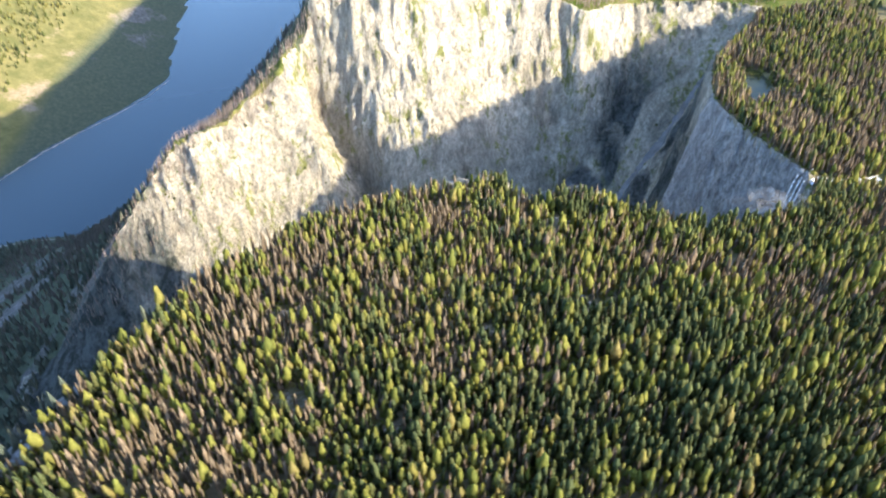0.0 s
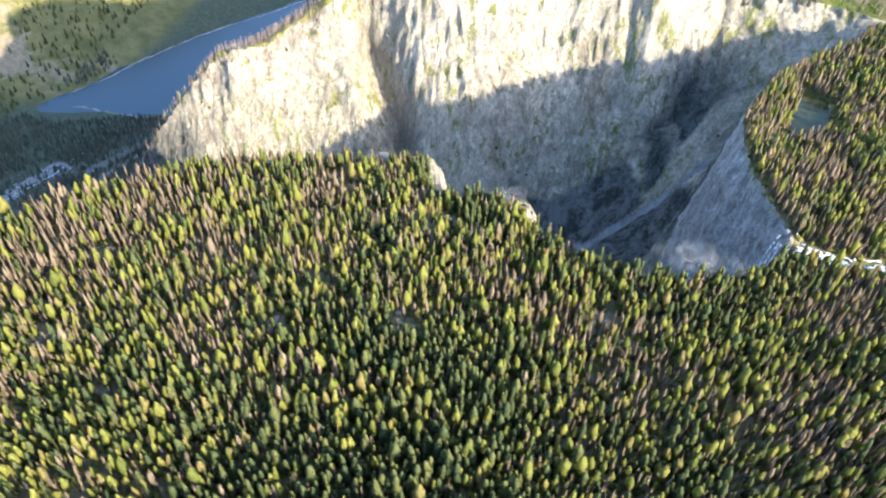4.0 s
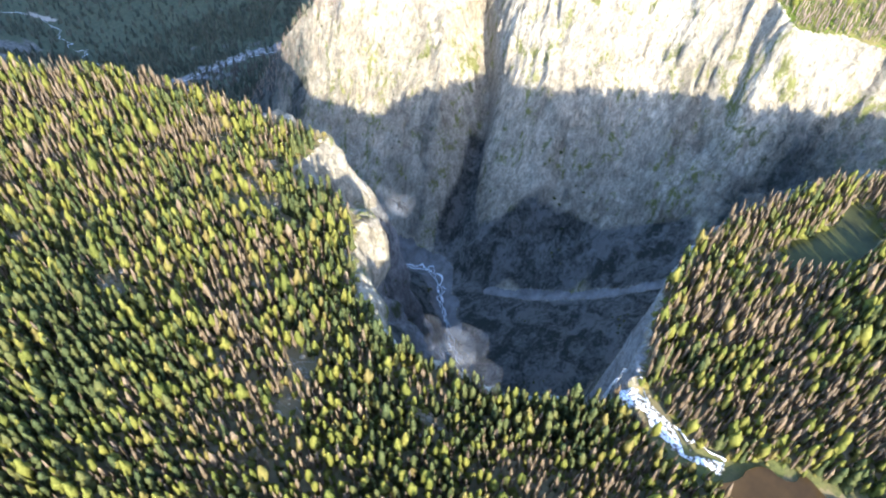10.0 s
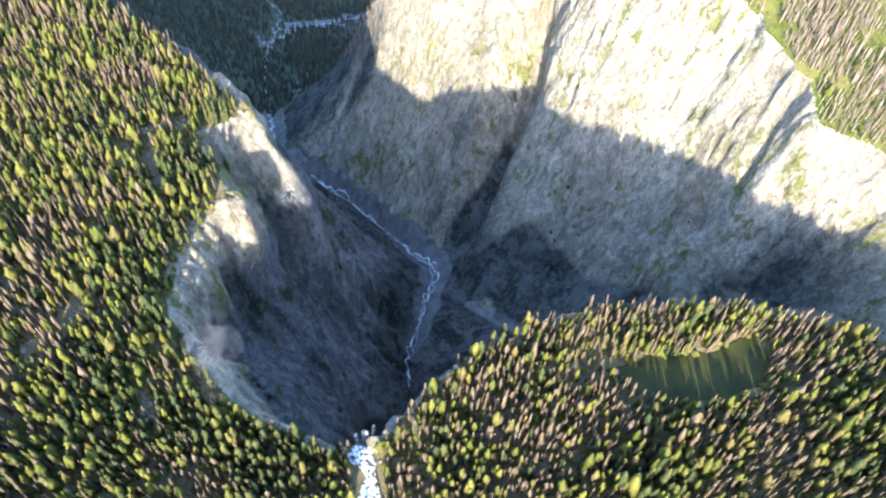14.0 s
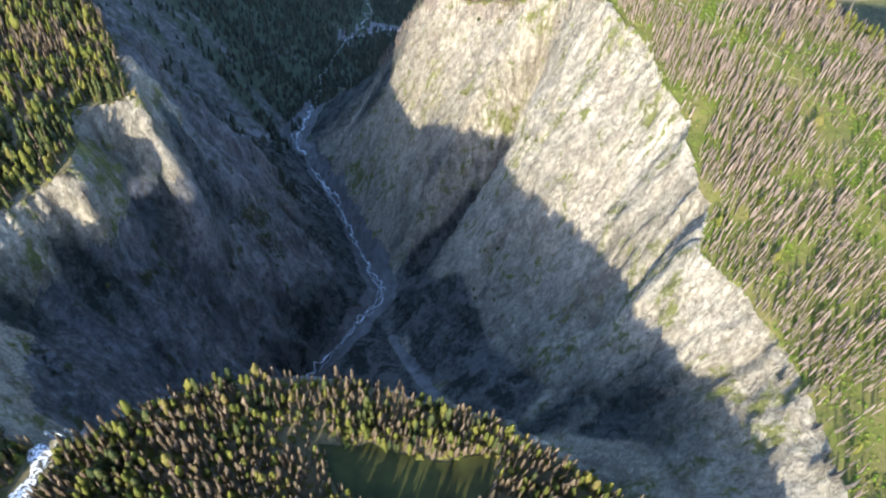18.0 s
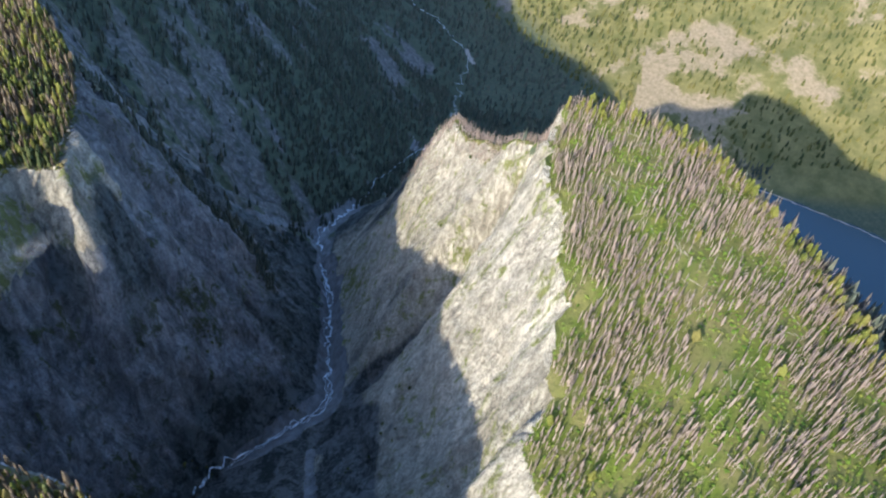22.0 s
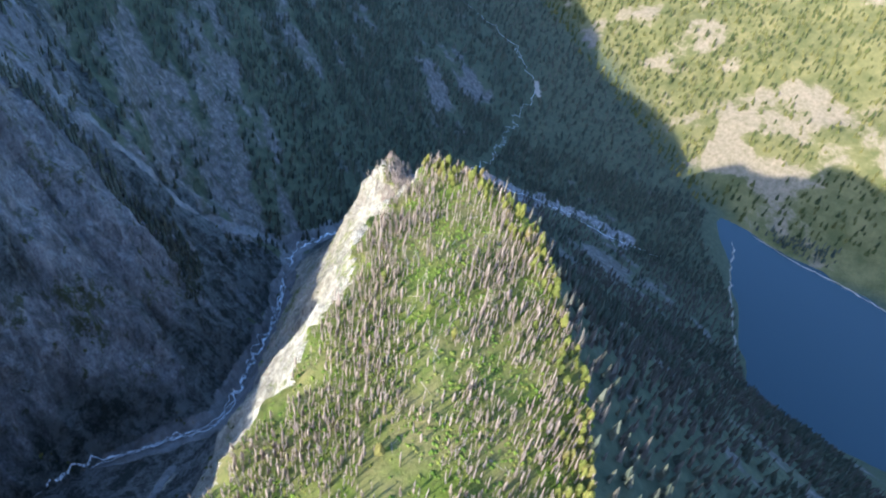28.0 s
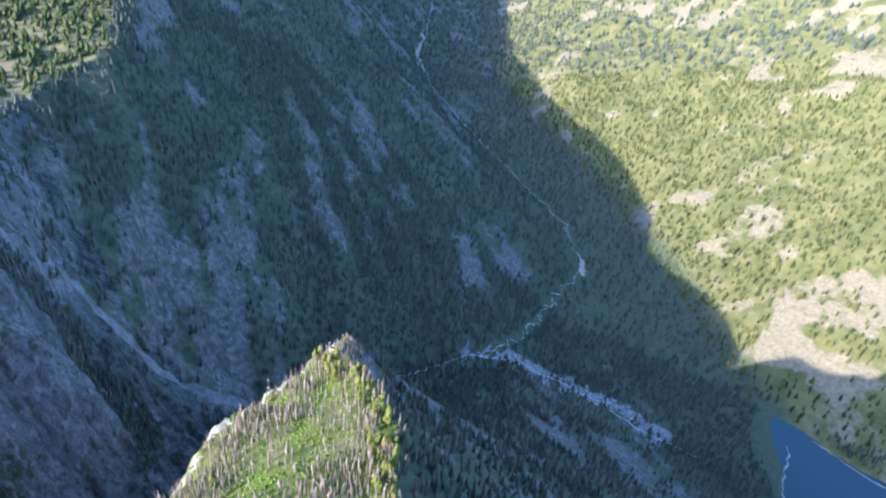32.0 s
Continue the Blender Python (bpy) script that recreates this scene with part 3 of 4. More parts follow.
def grid_sample(field):
    def f(x, y):
        i = np.clip(np.searchsorted(GX, x) - 1, 0, len(GX) - 2)
        j = np.clip(np.searchsorted(GY, y) - 1, 0, len(GY) - 2)
        a, b = (x - GX[i]) / (GX[i + 1] - GX[i]), (y - GY[j]) / (GY[j + 1] - GY[j])
        return field[i, j] * (1 - a) * (1 - b) + field[i + 1, j] * a * (1 - b) + field[i, j + 1] * (1 - a) * b + field[i + 1, j + 1] * a * b
    return f


HEIGHT, STEEP = grid_sample(PZ + crag + soft), grid_sample(SLOPE)


def inside_poly(x, y, poly):
    r = np.zeros(np.shape(x), bool)
    for (xa, ya), (xb, yb) in zip(poly, poly[1:] + poly[:1]):
        r ^= ((ya > y) != (yb > y)) & (x < (xb - xa) * (y - ya) / (yb - ya + 1e-9) + xa)
    return r


xy = lambda line: [p[:2] for p in line]
PLATEAU_POLY = xy(LEFT_RIM) + xy(RIGHT_RIM) + [(1500, 700), (1500, -2200), (-2600, -2200)]
RIDGE_POLY = xy(RIDGE_RIM) + xy(RIDGE_FAR[1:]) + [(1500, 3200), (1500, 705)]

# one continuous sheet, parted by kind of surface
cxm, cym = (PX[:-1, :-1] + PX[1:, 1:]) / 2, (PY[:-1, :-1] + PY[1:, 1:]) / 2
czm = (PZ[:-1, :-1] + PZ[1:, 1:]) / 2
csl = (SLOPE[:-1, :-1] + SLOPE[1:, 1:] + SLOPE[:-1, 1:] + SLOPE[1:, :-1]) / 4
wob = 6 * fbm(cxm / 20, cym / 20, 0.2, 3)
POND = [(239, 483), (240, 504), (247, 528), (245, 555), (257, 553), (270, 538), (267, 513), (259, 490)]
LAGOON = [(288, 372), (296, 388), (318, 397), (399, 408), (408, 323), (314, 334), (300, 353)]
TAN_FAN = [(-1105, 880), (-1134, 872), (-1186, 848), (-1274, 850), (-1332, 865), (-1325, 885), (-1240, 915), (-1245, 1000), (-1250, 1060), (-1233, 1151), (-1195, 1160), (-1150, 1040), (-1110, 960)]
TAN_CORE = [(-1345, 868), (-1185, 858), (-1105, 885), (-1108, 1010), (-1150, 1016), (-1195, 932), (-1255, 902)]


def fan_edge(x, y):
    return line_dist(x, y, [(-722, 439), (-785, 510), (-792, 608), (-808, 705), (-804, 770)]) - 30 * fbm(x / 30, y / 30, 9.0, 4) - 30 * fbm(x / 12, y / 12, 4.0, 3)



def bare_rock(x, y):
    """Where rock shows between the trees of the valley sides: streaks that run down the slope."""
    u, v = 0.55 * x + 0.83 * y, 0.83 * x - 0.55 * y
    z = base_height(x, y)
    n = 0.7 * fbm(u / 90, v / 26, 3.0, 4) + 0.7 * fbm(u / 300, v / 130, 6.0, 3)
    gorge_mouth = np.exp(-(((x + 270) / 230) ** 2 + ((y - 260) / 190) ** 2))
    n = n - 0.22 + 0.55 * gorge_mouth - 0.25 * np.clip((60 - z) / 40, 0, 1)
    west = 0.8 * fbm(x / 60, y / 60, 8.0, 5) + 0.5 * fbm(x / 220, y / 220, 5.0, 3) - 0.20 + 0.3 * np.exp(-(((x + 1300) / 120) ** 2 + ((y - 930) / 120) ** 2))
    west = np.where(inside_poly(x, y, TAN_FAN), 0.0 + 0.9 * west, west)
    west = np.where(inside_poly(x + 34 * fbm(x / 55, y / 55, 1.0, 4), y + 34 * fbm(x / 55, y / 55, 7.0, 4), TAN_CORE), 0.5, west)
    lakeside = n - 0.02
    return np.where((x < -950) & (y > WEST_BOUND(x)), west, np.where(y > 620, lakeside, n))


def WEST_BOUND(x):
    return np.interp(x, [-3990, -2375, -1662, -1226, -1003], [-1425, -494, 332, 722, 923])


in_plateau, in_ridge = inside_poly(cxm, cym, PLATEAU_POLY), inside_poly(cxm, cym, RIDGE_POLY)
open_side = ~in_plateau & ~in_ridge
lake_side = (cym > np.interp(cxm, [-446, -370, -304, -255, -166, -119], [518, 518, 534, 560, 624, 659])) & (cxm < -90) | (cym > 700)
dr = line_dist(cxm, cym, RIVER)
north = open_side & (cym < np.interp(cxm, [-800, -372, -195, -43, 40, 207], [440, 398, 457, 508, 462, 400])) & (cxm < 15 + wob)
kind = np.full(cxm.shape, 3)            # 0 plateau 1 ridge 2 cliff 3 wooded 4 gravel 5 pale 6 wall greyed for shade 7 talus darkened for shade 8 tan scree 9 marsh
kind[in_plateau & (csl < 0.95)] = 0
kind[in_ridge & (csl < 0.95)] = 1
gorge = open_side & (cxm > -460 + 8 * wob) & ~lake_side
kind[gorge | ((in_plateau | in_ridge) & (csl >= 0.95) & (cxm > -430))] = 2
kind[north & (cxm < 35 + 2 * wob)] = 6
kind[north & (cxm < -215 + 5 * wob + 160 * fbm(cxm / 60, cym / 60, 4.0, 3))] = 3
# below its sunlit top the wall takes the rock's shaded grey copy
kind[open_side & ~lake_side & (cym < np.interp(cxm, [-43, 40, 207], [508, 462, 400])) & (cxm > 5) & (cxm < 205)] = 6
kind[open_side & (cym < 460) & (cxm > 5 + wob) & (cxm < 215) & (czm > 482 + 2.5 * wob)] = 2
kind[open_side & (line_dist(cxm, cym, xy(RIDGE_RIM[8:]) + xy(SPUR_CREST[1:7])) < 3.0 + wob) & (csl < 1.8)] = 1
kind[open_side & (line_dist(cxm, cym, SCREE_CHUTE) < 7 + wob)] = 4
RIM_ROCK = [(4, 346), (22, 353), (35, 362), (40, 350), (47, 336), (60, 333), (75, 341), (91, 340), (104, 331), (118, 322), (135, 314)]
kind[line_dist(cxm, cym, RIM_ROCK) < 2 + wob] = 2
# gorge floor and gully foot: fine debris, deep shade put into its colour
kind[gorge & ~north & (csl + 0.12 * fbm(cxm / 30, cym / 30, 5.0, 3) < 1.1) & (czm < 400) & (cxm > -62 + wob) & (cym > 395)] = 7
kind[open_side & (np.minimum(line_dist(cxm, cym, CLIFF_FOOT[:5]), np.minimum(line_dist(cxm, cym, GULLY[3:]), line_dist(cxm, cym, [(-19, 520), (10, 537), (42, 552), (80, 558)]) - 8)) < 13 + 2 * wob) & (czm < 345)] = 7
kind[open_side & (dr < 13 + wob) & (czm < 250) & (cxm > -470 + 4 * wob)] = 4
kind[open_side & (line_dist(cxm, cym, ARM_FLOOR[1:7]) < 3.5 + 0.7 * wob)] = 4
kind[open_side & (fan_edge(cxm, cym) < 19)] = 4
kind[open_side & (cxm > 160) & (cym > 372) & (cym < 505 + wob) & (csl > 0.9) & (line_dist(cxm, cym, RIGHT_RIM[:6]) < 19 + wob)] = 5
kind[open_side & (cxm > 316) & (czm > 480)] = 1
kind[in_plateau & (line_dist(cxm, cym, [(262, 366), (285, 372), (300, 395), (330, 408)]) < 5 + wob)] = 9


def fast_mesh(me, verts, faces, smooth=True):
    k = faces.shape[1]
    me.vertices.add(len(verts))
    me.vertices.foreach_set("co", np.ascontiguousarray(verts, dtype=np.float32).ravel())
    me.loops.add(faces.size)
    me.loops.foreach_set("vertex_index", np.ascontiguousarray(faces, dtype=np.int32).ravel())
    me.polygons.add(len(faces))
    me.polygons.foreach_set("loop_start", np.arange(0, faces.size, k, dtype=np.int32))
    me.polygons.foreach_set("use_smooth", np.full(len(faces), smooth))
    me.update(calc_edges=True)
    me.validate()


def cover(weight, rounds):
    """A soft-edged cover on the sheet's corners, from its cells."""
    p = np.pad(weight.astype(float), 1, mode="edge")
    w = 0.25 * (p[1:, 1:] + p[:-1, 1:] + p[1:, :-1] + p[:-1, :-1])
    for k in range(rounds):
        p = np.pad(w, 1, mode="edge")
        w = 0.2 * (p[1:-1, 1:-1] + p[2:, 1:-1] + p[:-2, 1:-1] + p[1:-1, 2:] + p[1:-1, :-2])
    return w


NORTH_WALL = open_side & (cym < np.interp(cxm, [-800, -372, -195, -43, 40, 207], [440, 398, 457, 508, 462, 400])) & (cxm < 225)
TALUS_SHADE = cover(kind == 7, 30)
# growth and painted-in shade on the wall: bands that run down the fall line, thicker towards the creek
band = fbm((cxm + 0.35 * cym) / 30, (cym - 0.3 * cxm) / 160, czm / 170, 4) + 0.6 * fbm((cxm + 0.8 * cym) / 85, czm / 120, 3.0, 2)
wall_growth_shade = np.clip(0.16 + 1.15 * band + 0.55 * np.clip((340 - czm) / 90, 0, 1) + 0.45 * np.clip((-40 - cxm) / 90, 0, 1) + 0.2 * np.clip((cxm - 80) / 60, 0, 1), 0, 1.1)
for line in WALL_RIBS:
    wall_growth_shade = wall_growth_shade - 0.9 * np.exp(-((line_dist(cxm + 0.5 * wob, cym, line)) / 4.0) ** 2)
wall_growth_shade = np.clip(wall_growth_shade, 0, 1)
# side arm and lower cliffs: growth, darkened with depth for the gorge's shade
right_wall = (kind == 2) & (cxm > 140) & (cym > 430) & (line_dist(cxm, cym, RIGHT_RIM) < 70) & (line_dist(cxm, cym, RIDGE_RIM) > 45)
GROWTH_SHADE = cover(np.where(right_wall, np.clip(0.38 + 0.8 * band, 0, 0.9) * np.clip((528 - czm) / 15, 0, 1) * np.clip((70 - line_dist(cxm, cym, RIGHT_RIM)) / 45, 0, 1), np.where(NORTH_WALL & (kind != 5), wall_growth_shade * np.clip((522 - czm) / 25, 0, 1), np.where(kind == 2, np.maximum(0.8 * np.clip((-255 - cxm) / 90, 0, 1), np.clip(0.18 + 0.9 * band, 0, 0.8) * np.clip((450 - czm) / 90, 0, 1) + np.clip(0.35 + 0.8 * band, 0, 0.8) * np.clip((cxm - 120) / 60, 0, 1) * np.clip((512 - czm) / 35, 0, 1) * (cym > 590)), 0.0))), 6)


def grid_mesh(name, mask, material, label, smooth=True):
    idx = np.arange(PX.size).reshape(PX.shape)
    q = np.stack([idx[:-1, :-1], idx[1:, :-1], idx[1:, 1:], idx[:-1, 1:]], -1)[mask]
    used, inv = np.unique(q, return_inverse=True)
    me = bpy.data.meshes.new(name)
    v = np.stack([QX.ravel()[used], QY.ravel()[used], QZ.ravel()[used]], -1)
    fast_mesh(me, v, inv.reshape(-1, 4), smooth)
    me.materials.append(material)
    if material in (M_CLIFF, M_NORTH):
        for key, val in (("talus_shade", TALUS_SHADE), ("growth_shade", GROWTH_SHADE)):
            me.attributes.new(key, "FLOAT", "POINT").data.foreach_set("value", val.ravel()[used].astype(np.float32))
    if name == "valley_ground":
        x, y = PX.ravel()[used], PY.ravel()[used]
        for key, val in (("bare", bare_rock(x, y)), ("sunlit_tint", np.clip((y - WEST_BOUND(x)) / 60, 0, 1) * (x < -950))):
            me.attributes.new(key, "FLOAT", "POINT").data.foreach_set("value", np.asarray(val, dtype=np.float32))
    return tagged(new(name, me), label, "ground", kind="structure")


grid_mesh("ground", kind == 0, M_PLATEAU, "forest floor of the high plateau above the gorge")
grid_mesh("ridge_ground", kind == 1, M_MEADOW, "green grassy top of the ridge beside the gorge")
grid_mesh("gorge_cliff", kind == 2, M_CLIFF, "steep pale granite cliffs of the gorge")
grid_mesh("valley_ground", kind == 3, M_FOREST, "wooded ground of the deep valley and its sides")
grid_mesh("gravel_bed", kind == 4, M_SCREE, "grey gravel and boulders along the creek bed")
grid_mesh("pale_cliff", kind == 5, M_PALE, "pale spray-washed granite wall beside the waterfall")
grid_mesh("shaded_wall", kind == 6, M_NORTH, "north gorge wall with dark growth, its rock greyed for shade")
grid_mesh("darkened_talus", kind == 7, M_CLIFF, "fine talus fan on the gorge floor, darkened for deep shade")
grid_mesh("marsh_ground", kind == 9, M_GRASS, "yellow-green marsh grass round the lagoon")


def shoreline(poly, wander):
    """The same shore, with small bays and points."""
    out = []
    for (xa, ya), (xb, yb) in zip(poly, poly[1:] + poly[:1]):
        for f in np.linspace(0, 1, 9, endpoint=False):
            x, y = xa + (xb - xa) * f, ya + (yb - ya) * f
            out.append((x + wander * float(fbm(x / 7, y / 7, 2.0, 2)), y + wander * float(fbm(x / 7, y / 7, 8.0, 2))))
    return out


def sheet(name, pts, material, label, cat):
    bm = bmesh.new()
    bm.faces.new([bm.verts.new(p) for p in pts])
    bmesh.ops.triangulate(bm, faces=bm.faces[:])
    me = bpy.data.meshes.new(name)
    bm.to_mesh(me)
    bm.free()
    me.materials.append(material)
    return tagged(new(name, me), label, cat, kind="structure")


sheet("lake_water", [(-1190, 885, 0.5), (-480, 885, 0.5), (-300, 1450, 0.5), (-300, 3030, 0.5), (-1240, 3030, 0.5)], M_LAKE, "deep blue lake filling the valley floor", "lake")
pond_z = float(HEIGHT(np.array([250.0]), np.array([520.0]))[0]) + 1.4
sheet("pond_water", [(x, y, pond_z) for x, y in shoreline(POND, 3.0)], M_POND, "small dark peaty pond among the pines", "pond")
sheet("lagoon_water", [(x, y, 525.2) for x, y in shoreline(LAGOON, 6.0)], M_LAGOON, "brown shallow lagoon above the rapids", "lagoon")

# ---- trees ----
rng = np.random.default_rng(4)


def lathe(rings, sides, rough, seed):
    g = np.random.default_rng(seed)
    v, f = [], []
    for i, (z, r) in enumerate(rings):
        for s in range(sides):
            a = 2 * math.pi * (s + 0.5 * (i % 2)) / sides
            k = r * (1 + rough * g.uniform(-1, 1))
            v.append((k * math.cos(a), k * math.sin(a), z + 0.25 * r * g.uniform(-1, 1)))
    for i in range(len(rings) - 1):
        for s in range(sides):
            a, b, c, d = i * sides + s, i * sides + (s + 1) % sides, (i + 1) * sides + (s + 1) % sides, (i + 1) * sides + s
            f += [(a, b, c), (a, c, d)]
    return np.array(v), np.array(f)


def join(parts):
    v, f, n = [], [], 0
    for a, b in parts:
        v.append(a), f.append(b + n)
        n += len(a)
    return np.concatenate(v), np.concatenate(f)


def pine_crown(seed, sides=5):
    """A lodgepole: a bare stem below, a rounded uneven crown above."""
    g = np.random.default_rng(seed)
    low = g.uniform(0.08, 0.22)
    rings = [(-0.05, 0.014), (low, 0.016), (low + 0.12, 0.08), (0.5, 0.10), (0.72, 0.084), (0.89, 0.05), (1.0, 0.006)]
    return lathe([(z, r * g.uniform(0.75, 1.25)) for z, r in rings], sides, 0.45, seed)


def dead_column(seed):
    """A dead pine that still holds its fine branches."""
    g = np.random.default_rng(seed)
    rings = [(-0.05, 0.018), (0.12, 0.03), (0.38, 0.066), (0.68, 0.05), (1.0, 0.006)]
    return lathe([(z, r * g.uniform(0.7, 1.3)) for z, r in rings], 4, 0.55, seed)


def spruce_crown(seed, sides=4):
    g = np.random.default_rng(seed)
    rings = [(0.06, 0.02)]
    for k in range(3):
        z = 0.1 + 0.29 * k
        rings += [(z, 0.145 - 0.037 * k), (z + 0.22, 0.075 - 0.019 * k)]
    rings.append((1.0, 0.004))
    return lathe([(z, r * g.uniform(0.85, 1.2)) for z, r in rings], sides, 0.4, seed)


def spikes(seed, count):
    g = np.random.default_rng(seed)
    parts = []
    for k in range(count):
        z, a = 0.2 + 0.76 * (k + g.uniform(0, 1)) / count, g.uniform(0, 6.28)
        ln = (0.16 - 0.11 * z) * g.uniform(0.6, 1.3)
        d = np.array([math.cos(a), math.sin(a), g.uniform(-0.25, 0.5)]) * ln
        s, u, o = np.array([-math.sin(a), math.cos(a), 0]) * 0.02, np.array([0, 0, 0.055]), np.array([0, 0, z])
        parts.append((np.array([o - s, o + s, o + u, o + d]), np.array([(0, 1, 3), (1, 2, 3), (2, 0, 3)])))
    return join(parts)


def snag_trunk(seed):
    return lathe([(-0.08, 0.017), (1.0, 0.003)], 3, 0.15, seed)


def snag_twigs(seed):
    return spikes(seed, 13)


def far_crown(seed):
    return lathe([(0.0, 0.16), (0.45, 0.11), (1.0, 0.004)], 4, 0.35, seed)


def shrub_shape(seed):
    return lathe([(-0.1, 0.4), (0.5, 0.52), (1.0, 0.03)], 4, 0.5, seed)


def scatter(region, spacing, keep, seed):
    g = np.random.default_rng(seed)
    x0, x1, y0, y1 = region
    xs, ys = np.meshgrid(np.arange(x0, x1, spacing), np.arange(y0, y1, spacing))
    x, y = xs.ravel() + g.uniform(-.62, .62, xs.size) * spacing, ys.ravel() + g.uniform(-.62, .62, xs.size) * spacing
    k = keep(x, y) > g.uniform(0, 1, x.size)
    return x[k], y[k]


def forest(name, shapes, x, y, heights, material, label, seed, widen=1.0, sink=0.3, smooth=False):
    """Many plants of a few shapes, joined as one growth."""
    g = np.random.default_rng(seed)
    pick, turn = g.integers(0, len(shapes), len(x)), g.uniform(0, 6.28, len(x))
    wide = widen * g.uniform(0.78, 1.22, len(x))
    z = HEIGHT(x, y) - sink
    vs, fs, n = [], [], 0
    for k, (v, f) in enumerate(shapes):
        s = np.where(pick == k)[0]
        if len(s) == 0:
            continue
        c, d = np.cos(turn[s])[:, None], np.sin(turn[s])[:, None]
        w, h = (wide[s] * heights[s])[:, None], heights[s][:, None]
        lean = g.normal(0, 0.04, (len(s), 2))
        vx = x[s][:, None] + w * (c * v[:, 0] - d * v[:, 1]) + lean[:, :1] * h * v[:, 2]
        vy = y[s][:, None] + w * (d * v[:, 0] + c * v[:, 1]) + lean[:, 1:] * h * v[:, 2]
        vz = z[s][:, None] + h * v[:, 2]
        vs.append(np.stack([vx, vy, vz], -1).reshape(-1, 3))
        fs.append((f[None] + (n + np.arange(len(s)) * len(v))[:, None, None]).reshape(-1, 3))
        n += len(s) * len(v)
    me = bpy.data.meshes.new(name)
    fast_mesh(me, np.concatenate(vs), np.concatenate(fs), smooth)
    me.materials.append(material)
    return tagged(new(name, me), label, "trees", kind="stuff")


def part(name, shape, material, parent, label="", smooth=False):
    me = bpy.data.meshes.new(name)
    fast_mesh(me, shape[0], shape[1], smooth)
    me.materials.append(material)
    ob = new(name, me)
    ob.parent = parent
    return tagged(ob, label)


PINES = [pine_crown(s) for s in range(8)]
SPRUCES = [spruce_crown(20 + s) for s in range(5)]
SNAGS = [join([snag_trunk(40 + s), snag_twigs(40 + s)]) for s in range(7)]
DEADS = [dead_column(140 + s) for s in range(8)]
FARS = [far_crown(60 + s) for s in range(5)]
SHRUBS = [shrub_shape(80 + s) for s in range(6)]
CLEARINGS = [(71, 234, 8), (-72, 226, 6), (59, 302, 9), (152, 275, 8), (105, 285, 6), (-19, 162, 6), (-57, 171, 6), (10, 318, 7), (-5, 328, 6), (40, 330, 7), (130, 250, 6), (20, 215, 6), (200, 300, 6), (-40, 300, 6), (46, 313, 8), (64, 314, 8), (82, 315, 7), (30, 302, 6), (-60, 177, 7), (165, 260, 7)]
RAPIDS = [(233, 376), (243, 374), (255, 372), (271, 370), (286, 375)]


def plateau_keep(x, y):
    d = inside_poly(x, y, PLATEAU_POLY) * np.clip(1.05 + 0.75 * fbm(x / 30, y / 30, 3.0, 3), 0.35, 1) * (STEEP(x, y) < 1.7)
    for cx, cy, r in CLEARINGS:
        d = d * np.where(np.hypot((x - cx), (y - cy) * 1.5) < r, 0.1, 1)
    return d * ~inside_poly(x, y, POND) * ~inside_poly(x, y, LAGOON) * (line_dist(x, y, RAPIDS) > 6) * np.where(line_dist(x, y, RIM_ROCK) < 3, 0.5, 1) * (line_dist(x, y, [(275, 368), (300, 390), (330, 405)]) > 3.5)


px, py = scatter((-165, 400, 105, 700), 2.95, plateau_keep, 11)
mixn = 0.95 * fbm(px / 24, py / 24, 7.0, 3) + rng.normal(0, 0.34, len(px))
mixn = mixn + 0.95 * np.exp(-((px - 105) / 85) ** 2 - ((py - 172) / 55) ** 2) + 0.55 * np.clip(1.3 - line_dist(px, py, xy(LEFT_RIM[17:])) / 30, 0, 1)
dead, spru = mixn < 0.02 + 0.05 * np.exp(-(np.hypot(px - 262, (py - 530) / 1.6) / 60) ** 2), mixn > 0.46
hh = np.clip(10.6 + 2.4 * fbm(px / 40, py / 40, 5.0, 2) + rng.normal(0, 2.2, len(px)), 5.0, 20)
ux2, uy2 = scatter((-165, 360, 110, 700), 2.8, lambda x, y: 0.8 * plateau_keep(x, y), 18)
forest("undergrowth", SHRUBS, ux2, uy2, rng.uniform(1.0, 3.6, len(ux2)), M_LIVE, "low green undergrowth between the pines", 18, 1.1)
# the stand beside the pond and the brink is made of single trees
close = np.hypot(px - 248, (py - 455) / 1.9)
order = np.argsort(close)
single_live = order[(~dead & ~spru)[order]][:290]
single_dead = order[dead[order]][:240]
rest = np.ones(len(px), bool)
rest[single_live] = rest[single_dead] = False
live = ~dead & ~spru & rest
forest("pine_forest", PINES, px[live], py[live], hh[live], M_LIVE, "dense yellow-green pine trees on the plateau", 1, 1.15, smooth=True)
forest("spruce_forest", SPRUCES, px[spru & rest], py[spru & rest], 1.08 * hh[spru & rest], M_SPRUCE, "darker green spruce trees among the pines", 2, 1.1, smooth=True)
forest("dead_forest", DEADS, px[dead & rest], py[dead & rest], 1.0 * hh[dead & rest], M_DEAD, "grey-brown dead trees standing among the pines", 3, 1.15, smooth=True)


fx_, fy_ = scatter((-165, 360, 110, 700), 3.3, lambda x, y: 0.8 * plateau_keep(x, y) * np.clip(0.75 + 0.9 * fbm(x / 18, y / 18, 2.0, 3), 0.15, 1), 44)
forest("dead_understory", DEADS, fx_, fy_, np.clip(rng.normal(8.5, 1.8, len(fx_)), 4, 13), M_DEAD, "thin grey-brown dead saplings between the pines", 45, 1.0, smooth=True)


